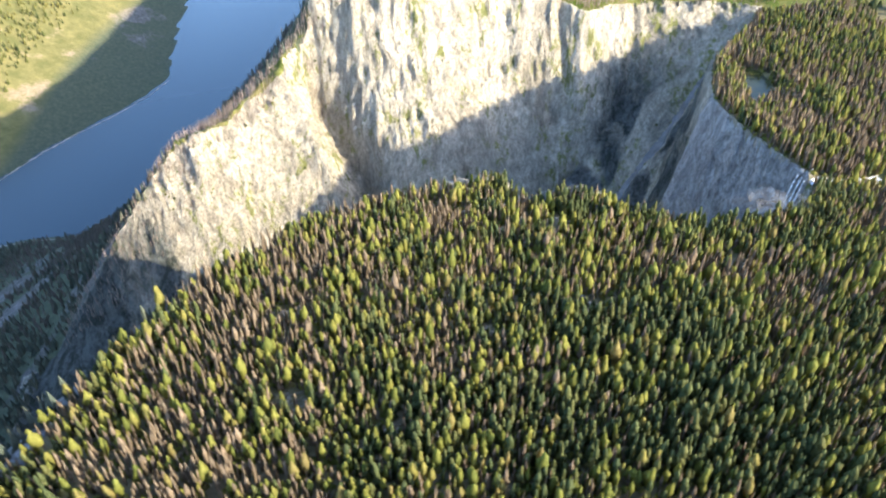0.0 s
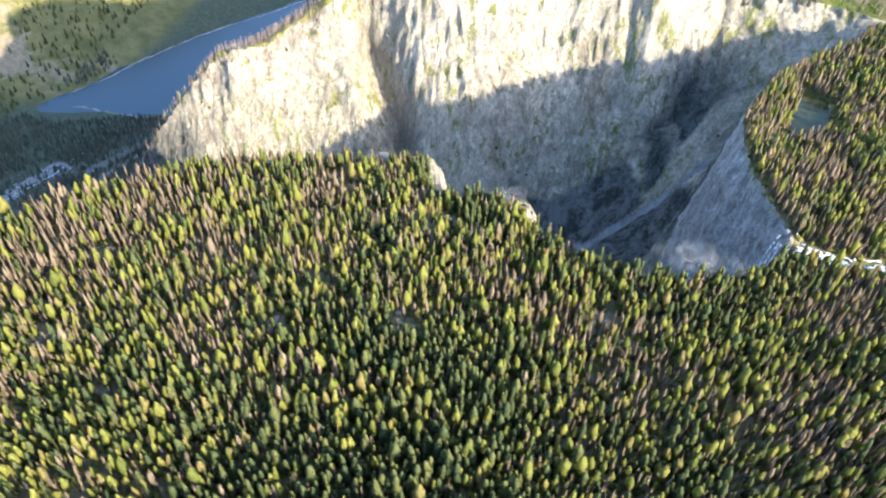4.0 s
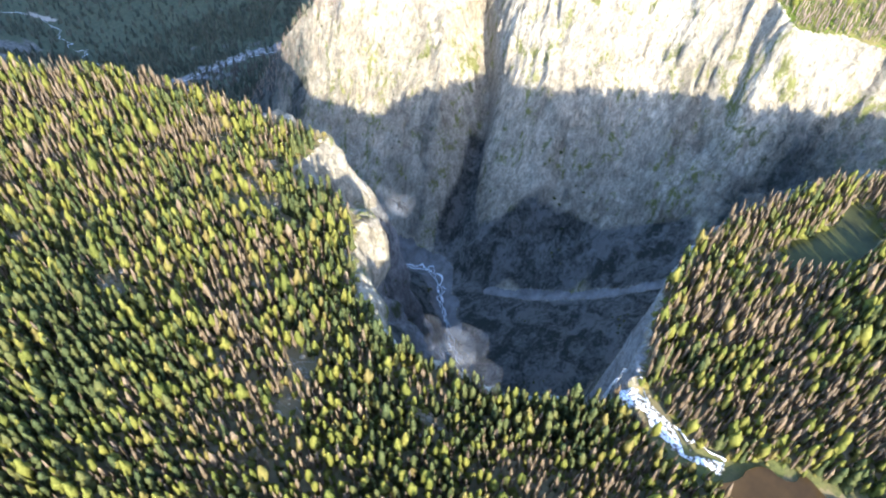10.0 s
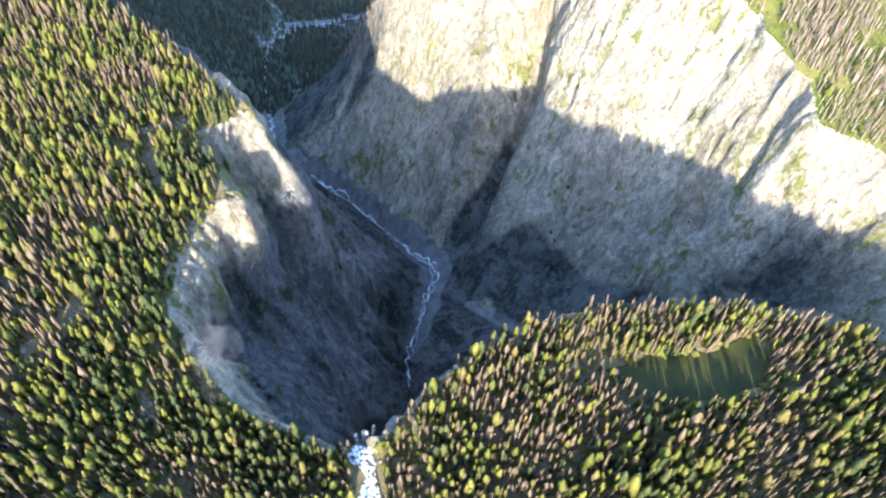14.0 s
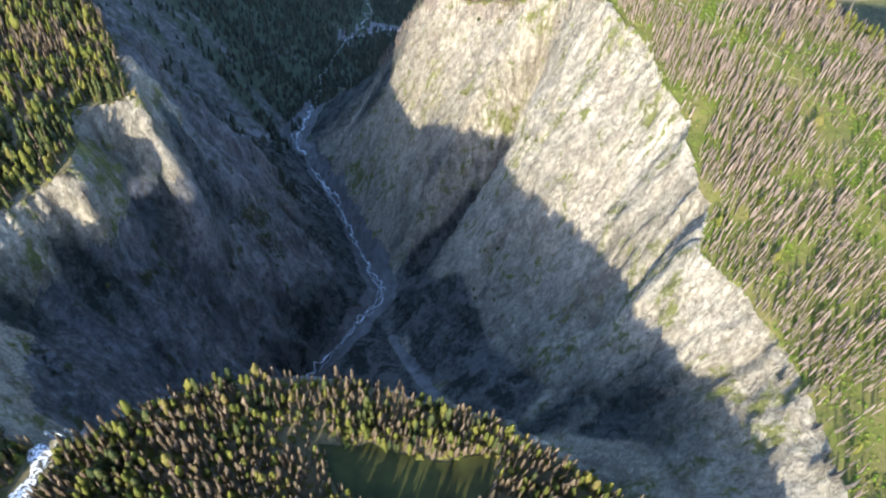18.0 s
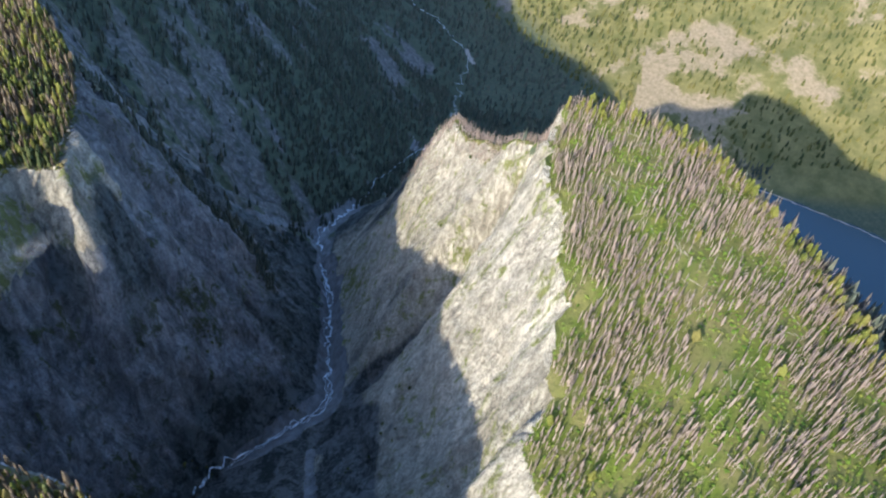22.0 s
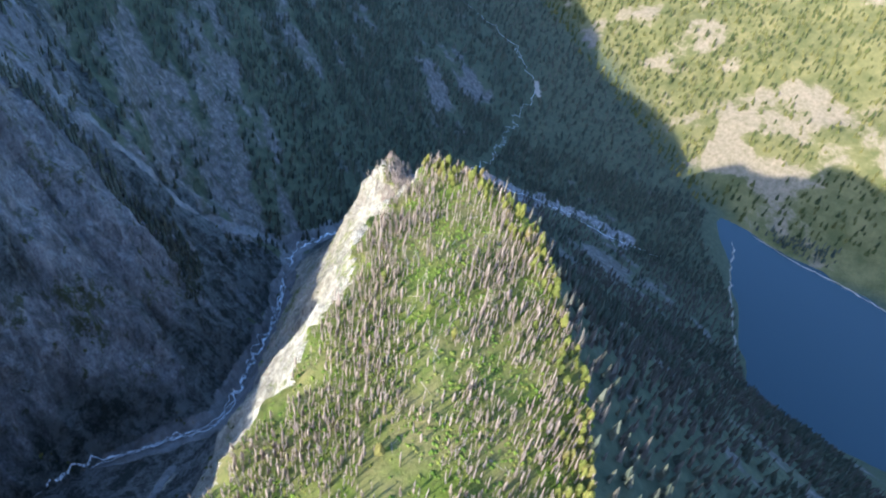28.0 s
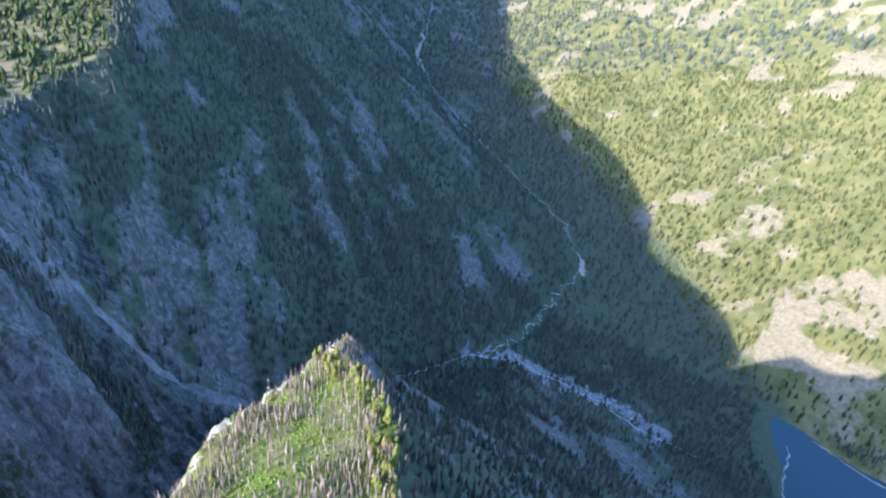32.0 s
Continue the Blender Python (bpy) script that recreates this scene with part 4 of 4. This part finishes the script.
def single_trees(name, picks, crowns, trunk, crown_mat, part_name, label, cat, group):
    masters = []
    for k, crown in enumerate(crowns):
        e = tagged(new(name), label, cat, group)
        part("trunk", trunk(k), M_TRUNK if part_name == "crown" else M_DEAD, e)
        part(part_name, crown, crown_mat, e, smooth=True)
        masters.append(e)
    z = HEIGHT(px[picks], py[picks]) - 0.3
    for n, (i, zz) in enumerate(zip(picks, z)):
        m = Matrix.LocRotScale((px[i], py[i], zz), Euler((rng.normal(0, .03), rng.normal(0, .03), rng.uniform(0, 6.28))), None)
        s = (hh[i] * rng.uniform(0.85, 1.25),) * 2 + (hh[i],)
        if n < len(masters):
            o = masters[n]
        else:
            o = copy_thing(masters[n % len(masters)], m)
        o.matrix_basis = m @ Matrix.Diagonal((*s, 1))


single_trees("pine_tree", single_live, PINES, lambda k: lathe([(-0.08, 0.016), (0.3, 0.013), (0.95, 0.004)], 5, 0.1, k), M_LIVE, "crown", "yellow-green pine with a narrow crown beside the pond", "tree", "pines round the pond")
single_trees("dead_tree", single_dead, [dead_column(40 + s) for s in range(7)], lambda k: snag_trunk(40 + k), M_DEAD, "dead_crown", "grey-brown dead pine with bare branches beside the pond", "tree", "dead pines round the pond")


def outer_keep(x, y):
    planted = (x > -165) & (x < 400) & (y > 105)
    return inside_poly(x, y, PLATEAU_POLY) * ~planted * (STEEP(x, y) < 0.9) * ~inside_poly(x, y, LAGOON) * np.clip(0.9 + 0.8 * fbm(x / 45, y / 45, 6.0, 3), 0.3, 1)


gx_, gy_ = scatter((-900, 1300, -900, 700), 11.5, outer_keep, 19)
# outer pines take the dark spruce colour, for the hill's shade on them
forest("outer_forest", FARS, gx_, gy_, np.clip(rng.normal(13, 2.5, len(gx_)), 6, 19), M_SPRUCE, "pine forest on the outer plateau", 19, 2.3)


def ridge_keep(x, y):
    return inside_poly(x, y, RIDGE_POLY) * np.clip(1.0 + 2.7 * fbm(x / 19, y / 19, 9.0, 4) + 0.8 * np.exp(-(np.hypot(x + 105, y - 685) / 30) ** 2), 0.12, 1) * np.where(x > 260, 0.4, 1) * np.clip(line_dist(x, y, [(-95, 690)] + xy(RIDGE_MID)) / 24, 0.3, 1.15) * (STEEP(x, y) < 1.3)


rx_, ry_ = scatter((-135, 420, 640, 940), 2.5, ridge_keep, 12)
bushy = rng.uniform(0, 1, len(rx_)) < 0.55
forest("bushy_snags", DEADS, rx_[bushy], ry_[bushy], np.clip(rng.normal(8.0, 2.0, bushy.sum()), 3.5, 13), M_SNAG, "grey-brown dead trees with fine branches on the ridge", 46, 0.95, smooth=True)
rx_, ry_ = rx_[~bushy], ry_[~bushy]
forest("burnt_forest", SNAGS, rx_, ry_, np.clip(rng.normal(8.8, 2.4, len(rx_)), 3.5, 14), M_SNAG, "bare grey dead trees standing on the grassy ridge", 4, 0.8)
crest = lambda x, y: (line_dist(x, y, xy(SPUR_CREST[:7])) < 13) * 0.95 + (line_dist(x, y, xy(SPUR_CREST[4:])) < 30) * 0.3
cx_, cy_ = scatter((-400, -115, 500, 680), 2.7, crest, 22)
forest("crest_snags", SNAGS, cx_, cy_, np.clip(rng.normal(8.5, 2, len(cx_)), 4, 13), M_SNAG, "row of bare dead trees along the spur crest", 9, 1.1)
edge = lambda x, y: inside_poly(x, y, RIDGE_POLY) * np.clip(1.0 - line_dist(x, y, xy(RIDGE_FAR)) / 16, 0.008, 0.75)
ex, ey = scatter((-135, 260, 640, 930), 3.8, edge, 13)
forest("ridge_pines", PINES, ex, ey, np.clip(rng.normal(9.0, 2.2, len(ex)), 4, 13), M_LIVE, "green pines along the edge of the ridge", 5, 1.5)
sx, sy = scatter((-135, 330, 640, 930), 2.3, lambda x, y: inside_poly(x, y, RIDGE_POLY) * np.clip(0.62 + 1.3 * fbm(x / 16, y / 16, 4.0, 3), 0.05, 1), 14)
forest("ridge_shrubs", SHRUBS, sx, sy, rng.uniform(0.5, 1.5, len(sx)), M_SHRUB, "bright green low shrubs covering the ridge", 6, 1.7)
bx, by = scatter((-330, 310, 320, 700), 4.0, lambda x, y: ~inside_poly(x, y, RIDGE_POLY) * ~inside_poly(x, y, PLATEAU_POLY) * np.clip(-0.26 + 0.9 * fbm(x / 22, y / 22, HEIGHT(x, y) / 40, 4) + 0.5 * np.exp(-(line_dist(x, y, SPUR_CREST[:6]) / 22) ** 2), 0, 0.5), 24)
forest("cliff_shrubs", SHRUBS, bx, by, rng.uniform(1.0, 3.2, len(bx)), M_HILLTREE, "small green shrubs clinging to the cliff ledges", 16, 1.0, 0.8)


hx, hy = scatter((-190, -50, 280, 450), 3.2, lambda x, y: ~inside_poly(x, y, PLATEAU_POLY) * np.clip(1.5 - (line_dist(x, y, TREE_BELT) + 9 * fbm(x / 12, y / 12, 3.0, 3)) / 13, 0, 0.95), 37)
forest("wall_spruces", SPRUCES, hx, hy, np.clip(rng.normal(9, 2, len(hx)), 4, 13), M_FARTREE, "dark spruces in the gully of the gorge wall", 38, 1.2)


def valley_keep(x, y):
    h = HEIGHT(x, y)
    ok = ~inside_poly(x, y, PLATEAU_POLY) & ~inside_poly(x, y, RIDGE_POLY) & (h > 3.2) & ~((x > -60) & (y < 690) & (x < 340))
    inner = (x > -440) & (y > 395) & (y < np.interp(x, [-446, -370, -304, -255, -166, -119], [518, 518, 534, 560, 624, 659]))
    d = np.clip(0.9 + 0.8 * fbm(x / 50, y / 50, 1.0, 3), 0.2, 1) * np.clip(2.2 - STEEP(x, y), 0.05, 1) * np.clip(1.0 - 4.0 * np.clip(bare_rock(x, y) + 0.06, 0, 1), 0.05, 1)
    d = np.where(inside_poly(x, y, TAN_FAN), 0.16 + 0.5 * (d > 0.5), d) * np.where(inside_poly(x, y, TAN_CORE), 0.08, 1) * (line_dist(x, y, [(-735, 457), (-821, 475), (-930, 468)] + xy(VALLEY[5:9])) > 8)
    return ok * ~inner * d * np.clip((fan_edge(x, y) - 14) / 10, 0.12, 1)


vx_, vy_ = scatter((-1000, 300, -250, 1150), 7.0, valley_keep, 15)
grey = (vy_ > 545) & (vx_ > -770) & (fbm(vx_ / 60, vy_ / 60, 12.0, 3) + rng.normal(0, 0.25, len(vx_)) > -0.08)
forest("lakeside_dead_forest", FARS, vx_[grey], vy_[grey], np.clip(rng.normal(11, 2.5, grey.sum()), 5, 17), M_GREYWOOD, "grey-brown dead forest on the slope above the lake", 27, 0.8)
vx_, vy_ = vx_[~grey], vy_[~grey]
forest("valley_forest", FARS, vx_, vy_, np.clip(rng.normal(12, 3, len(vx_)), 5, 20), M_FARTREE, "dense dark conifer forest covering the valley sides", 7, 1.15)
wx_, wy_ = scatter((-2300, -1000, -1100, 1900), 14.0, valley_keep, 16)
# yellower sunlit tree colour beyond the bound, shaded tree colour before it
hill = wy_ > WEST_BOUND(wx_) - 40
forest("distant_forest", FARS, wx_[hill], wy_[hill], np.clip(rng.normal(14, 3, hill.sum()), 7, 22), M_HILLTREE, "distant yellow-green forest on the far valley side", 8, 1.4)
forest("valley_head_forest", FARS, wx_[~hill], wy_[~hill], np.clip(rng.normal(14, 3, (~hill).sum()), 7, 22), M_FARTREE, "dark conifer forest towards the head of the valley", 28, 1.4)
tx_, ty_ = scatter((-1000, 0, -900, -250), 11.0, valley_keep, 29)
forest("upper_forest", FARS, tx_, ty_, np.clip(rng.normal(13, 3, len(tx_)), 6, 20), M_FARTREE, "conifer forest high on the valley side", 29, 1.3)
ux_, uy_ = scatter((-3600, -2300, -1900, 1500), 26.0, valley_keep, 17)
forest("remote_forest", FARS, ux_, uy_, np.clip(rng.normal(20, 4, len(ux_)), 9, 30), M_FARTREE, "remote conifer forest at the head of the valley", 10, 2.0)

# ---- white water ----
def ribbon(line, width, offset, lift, seed, step=3.0, wander=1.0):
    pts = []
    for a, b in zip(line[:-1], line[1:]):
        k = max(2, int(math.dist(a[:2], b[:2]) / step))
        for f in np.linspace(0, 1, k, endpoint=False):
            pts.append((a[0] + (b[0] - a[0]) * f, a[1] + (b[1] - a[1]) * f))
    p = np.array(pts)
    d = np.gradient(p, axis=0)
    d /= np.linalg.norm(d, axis=1)[:, None] + 1e-9
    nrm2 = np.stack([-d[:, 1], d[:, 0]], -1)
    s = np.arange(len(p)) * step
    side = offset + wander * (5.5 * fbm(s / 26, seed * 3.1, 0.0, 3) + 6.0 * fbm(s / 8, seed * 1.7, 4.0, 2))
    w = width * np.clip(0.65 + 0.9 * fbm(s / 9, seed * 5.3, 2.0, 2), 0.15, 1.6)
    c = p + nrm2 * side[:, None]
    rows = []
    for k in (-1, -0.4, 0.4, 1):
        q = c + nrm2 * (k * w / 2)[:, None]
        rows.append(np.column_stack([q, np.maximum(HEIGHT(q[:, 0], q[:, 1]) + lift, 1.1) + (0.25 if abs(k) < 1 else -0.5) + 0.2 * fbm(s / 2.5, k * 3 + seed, 1.0, 2)]))
    n = len(p)
    v = np.concatenate(rows)
    i = np.arange(n - 1)
    f = np.concatenate([np.stack([r * n + i, r * n + i + 1, (r + 1) * n + i + 1, (r + 1) * n + i], -1) for r in range(3)])
    return v, f


creek = tagged(new("creek"), "white foaming creek braided along the gorge floor", "creek", kind="structure")
for k, (w, o, ln) in enumerate(((2.1, 0.0, RIVER[0:15]), (1.0, 2.5, RIVER[5:12]), (0.7, -2.0, RIVER[4:9]), (0.9, 3.0, RIVER[10:14]), (0.6, -3.0, RIVER[3:6]), (1.2, 0.0, RIVER[14:]))):
    part("strand", ribbon(ln, w, o, 2.2, k + 1), M_FOAM, creek, smooth=True)
river = tagged(new("river"), "pale river winding along the wooded valley floor", "river", kind="structure")
part("channel", ribbon([(-735, 457), (-821, 475), (-930, 468)] + xy(VALLEY[5:13]), 1.5, 0, 0.8, 9, 8.0, 2.2), M_RAPIDS, river, smooth=True)
beach = tagged(new("beach"), "pale gravel beach along the lake shore", "beach", kind="structure")
part("gravel_strip", ribbon([(x + 1, y, 0) for x, y, z in WEST_SHORE[1:9]], 4.2, -3.5, 0.6, 40, 6.0, 0.5), M_TAN, beach, smooth=True)
part("gravel_strip", ribbon([(x, y, 0) for x, y, z in EAST_SHORE[1:7]], 4.0, -14.0, 0.6, 41, 6.0, 0.8), M_TAN, beach, smooth=True)
gravel_bar = tagged(new("gravel_bar"), "pale gravel bar beside the far valley river", "gravel bar", kind="structure")
part("bar", ribbon([(-2150, -690), (-2300, -840), (-2394, -912), (-2520, -980), (-2679, -1074)], 34.0, 0, 1.4, 50, 8.0, 1.5), M_TAN, gravel_bar, smooth=True)
part("bar", ribbon([(-1190, 470), (-1226, 448), (-1262, 430)], 16.0, 6.0, 1.2, 52, 5.0, 0.8), M_TAN, gravel_bar, smooth=True)
rapids = tagged(new("rapids"), "white rapids rushing towards the brink of the falls", "rapids", kind="structure")
for k, (w, o) in enumerate(((8.0, 0.0), (1.2, 4.0))):
    part("strand", ribbon(RAPIDS, w, o, 1.0, 20 + k, 1.0, 0.5), M_RAPIDS, rapids, smooth=True)


def falls_strand(x, y, width, seed):
    g = np.random.default_rng(seed)
    n = 70
    t = np.linspace(0, 1, n)
    z = 524 - 238 * t
    out = 5.0 * np.sqrt(t) + 9.0 * t
    cx, cy = x - 0.78 * out, y + 0.3 * out
    w = width * (0.6 + 1.6 * t) * (1 + 0.35 * fbm(t * 22, seed, 0.0, 3))
    j = 0.9 * fbm(t * 16, seed + 5.0, 1.0, 3)
    v, f = [], []
    for s, dpt in ((-1, 0), (-0.35, 0.5), (0.35, 0.5), (1, 0), (0, -0.5)):
        v.append(np.column_stack([cx + 0.36 * s * w - dpt + j, cy + 0.93 * s * w + 0.4 * dpt + j, z]))
    v = np.concatenate(v)
    i = np.arange(n - 1)
    for a in range(5):
        b = (a + 1) % 5
        f.append(np.stack([a * n + i, a * n + i + 1, b * n + i + 1, b * n + i], -1))
    return v, np.concatenate(f)


falls = tagged(new("waterfall"), "tall thin white waterfall dropping from the plateau brink", "waterfall")
for k, (dx, dy, w) in enumerate(((0, 0, 2.2), (-1, 3.5, 1.2), (0.5, -3.5, 1.0))):
    part("strand", falls_strand(233 + dx, 377 + dy, w, k + 3), M_FOAM, falls, smooth=True)


# ---- rocks, logs and drifting spray ----
def rock_shape(seed):
    g = np.random.default_rng(seed)
    bm = bmesh.new()
    bmesh.ops.create_icosphere(bm, subdivisions=2, radius=1.0)
    ax = g.normal(0, 1, (7, 3))
    ax /= np.linalg.norm(ax, axis=1)[:, None]
    for v in bm.verts:
        p = np.array(v.co)
        for a in ax:
            d = p @ a
            if d > 0.62:
                p = p - a * (d - 0.62)
        v.co = p * (1.0, 0.8, 0.6)
    bm.verts.ensure_lookup_table()
    out = np.array([v.co[:] for v in bm.verts]), np.array([[v.index for v in f.verts] for f in bm.faces])
    bm.free()
    return out


ROCKS = [rock_shape(s) for s in range(6)]
g = np.random.default_rng(31)
spots = []
for cx, cy, r in CLEARINGS:
    for k in range(7):
        spots.append((cx + g.normal(0, r * 0.7), cy + g.normal(0, r * 0.45), g.uniform(0.6, 1.9)))
for k in range(26):
    i = g.integers(12, 20)
    a, b, f = LEFT_RIM[i], LEFT_RIM[i + 1], g.uniform(0, 1)
    spots.append((a[0] + (b[0] - a[0]) * f + g.normal(0, 2), a[1] + (b[1] - a[1]) * f - abs(g.normal(0, 3)), g.uniform(0.7, 2.2)))
for k in range(22):
    a, b, f = *(lambda i: (RAPIDS[i], RAPIDS[i + 1]))(g.integers(0, 4)), g.uniform(0, 1)
    spots.append((a[0] + (b[0] - a[0]) * f + g.normal(0, 3.5), a[1] + (b[1] - a[1]) * f + g.normal(0, 3.5), g.uniform(0.5, 1.3)))
rock_masters = []
for k, shape in enumerate(ROCKS):
    me = bpy.data.meshes.new("boulder")
    fast_mesh(me, *shape, False)
    me.materials.append(M_CLIFF)
    rock_masters.append(me)
for n, (x, y, r) in enumerate(spots):
    ob = tagged(new("boulder", rock_masters[n % 6]), "pale angular granite boulder lying on the plateau ground", "boulder", "plateau boulders")
    ob.matrix_basis = Matrix.LocRotScale((x, y, float(HEIGHT(np.array([x]), np.array([y]))[0]) + 0.1 * r), Euler((0, 0, g.uniform(0, 6.28))), (r, r, r))
qx, qy = scatter((-860, -600, 390, 830), 3.6, lambda x, y: 0.45 * (fan_edge(x, y) < 16), 33)
forest("boulder_field", ROCKS, qx, qy, g.uniform(0.7, 2.4, len(qx)), M_PALE, "pale boulders strewn over the creek fan", 34, 1.0, 0.2)
kx, ky = scatter((-380, 60, 380, 545), 3.0, lambda x, y: np.clip(0.5 - line_dist(x, y, RIVER) / 22, 0, 0.35), 35)
forest("creek_boulders", ROCKS, kx, ky, g.uniform(0.3, 1.2, len(kx)), M_SCREE, "grey boulders along the gorge creek", 36, 1.0, 0.1)


def log_shape(seed):
    v, f = lathe([(0, 0.019), (0.4, 0.017), (0.75, 0.012), (1.0, 0.004)], 6, 0.12, seed)
    gg = np.random.default_rng(seed)
    v = np.column_stack([v[:, 2] - 0.5, v[:, 0] + 0.008 * np.sin(3 * v[:, 2]), v[:, 1]])
    parts = [(v, f)]
    for k in range(4):
        o, a = np.array([gg.uniform(-0.1, 0.4), 0, 0]), gg.uniform(0.2, 2.9)
        d = np.array([0.04, 0.04 * math.cos(a), 0.04 * math.sin(a)])
        s = np.array([0.004, 0, 0])
        parts.append((np.array([o - s, o + s, o + d * 0.1 + [0, 0.008, 0.008], o + d]), np.array([(0, 1, 3), (1, 2, 3), (2, 0, 3)])))
    return join(parts)


log_meshes = []
for k in range(5):
    me = bpy.data.meshes.new("fallen_log")
    fast_mesh(me, *log_shape(k + 70), True)
    me.materials.append(M_LOG)
    log_meshes.append(me)


def lay_log(x, y, ang, ln, label, group, n):
    e = 0.35 * ln
    za, zb = (float(HEIGHT(np.array([x + s * e * math.cos(ang)]), np.array([y + s * e * math.sin(ang)]))[0]) for s in (-1, 1))
    ob = tagged(new("fallen_log", log_meshes[n % 5]), label, "log", group)
    ob.matrix_basis = Matrix.LocRotScale((x, y, (za + zb) / 2 + 0.016 * ln), Euler((0, -math.atan2(zb - za, 2 * e), ang)), (ln, ln, ln))


n = 0
for cx, cy, r in CLEARINGS:
    for k in range(9):
        lay_log(cx + g.normal(0, r * 0.6), cy + g.normal(0, r * 0.4), g.normal(0.5, 0.5), g.uniform(5, 9), "pale weathered log lying in a forest clearing", "logs in the clearings", n)
        n += 1
for k in range(130):
    x, y = (g.normal(-20, 35), g.normal(735, 16)) if k < 60 else (g.uniform(-90, 200), g.uniform(690, 800))
    lay_log(x, y, g.normal(0.35, 0.5), g.uniform(6, 11), "bleached fallen tree trunk lying on the grassy ridge", "logs on the ridge", n)
    n += 1


def spray_material():
    """Fine drops: light passes through and leaves on every side."""
    m, nn, l, b = mat("drifting_spray", 1.0, 0.0)
    nn.remove(b)
    f = noise_node(nn, l, coords(nn), 0.16, 5, 0.6)
    mu = nn.new("ShaderNodeMath")
    mu.operation = "MULTIPLY"
    mu.inputs[1].default_value = 0.034
    l.new(sharpen(nn, l, f, 0.3, 0.75), mu.inputs[0])
    lit, through_light, mist, air = nn.new("ShaderNodeBsdfDiffuse"), nn.new("ShaderNodeBsdfTranslucent"), nn.new("ShaderNodeMixShader"), nn.new("ShaderNodeMixShader")
    clear = nn.new("ShaderNodeBsdfTransparent")
    for node in (lit, through_light):
        node.inputs["Color"].default_value = (0.92, 0.92, 0.92, 1)
    l.new(lit.outputs[0], mist.inputs[1])
    l.new(through_light.outputs[0], mist.inputs[2])
    l.new(mu.outputs[0], air.inputs[0])
    l.new(clear.outputs[0], air.inputs[1])
    l.new(mist.outputs[0], air.inputs[2])
    l.new(air.outputs[0], nn["Material Output"].inputs["Surface"])
    return m


M_SPRAY = spray_material()


def spray_cloud(x, y, z, r, seed, label):
    e = tagged(new("spray_cloud"), label, "mist")
    e.location = (x, y, z)
    gg = np.random.default_rng(seed)
    for k in range(11):
        v, f = lathe([(-1, 0.02), (-0.8, 0.6), (-0.4, 0.95), (0, 1.0), (0.4, 0.9), (0.8, 0.55), (1, 0.02)], 12, 0.28, seed + k)
        s = r * gg.uniform(0.3, 0.75)
        o = gg.normal(0, 1, 3) * (r * 0.6, r * 0.4, r * 0.22)
        ob = part("wisp", (v * (s * 1.4, s, s * 0.7) + o, f), M_SPRAY, e, smooth=True)
        ob.visible_shadow = False
    return e


spray_cloud(184, 326, 541, 9, 3, "soft grey puff of spray drifting over the rim")
spray_cloud(86, 374, 512, 6, 13, "faint grey wisp of spray beside the rock spur")
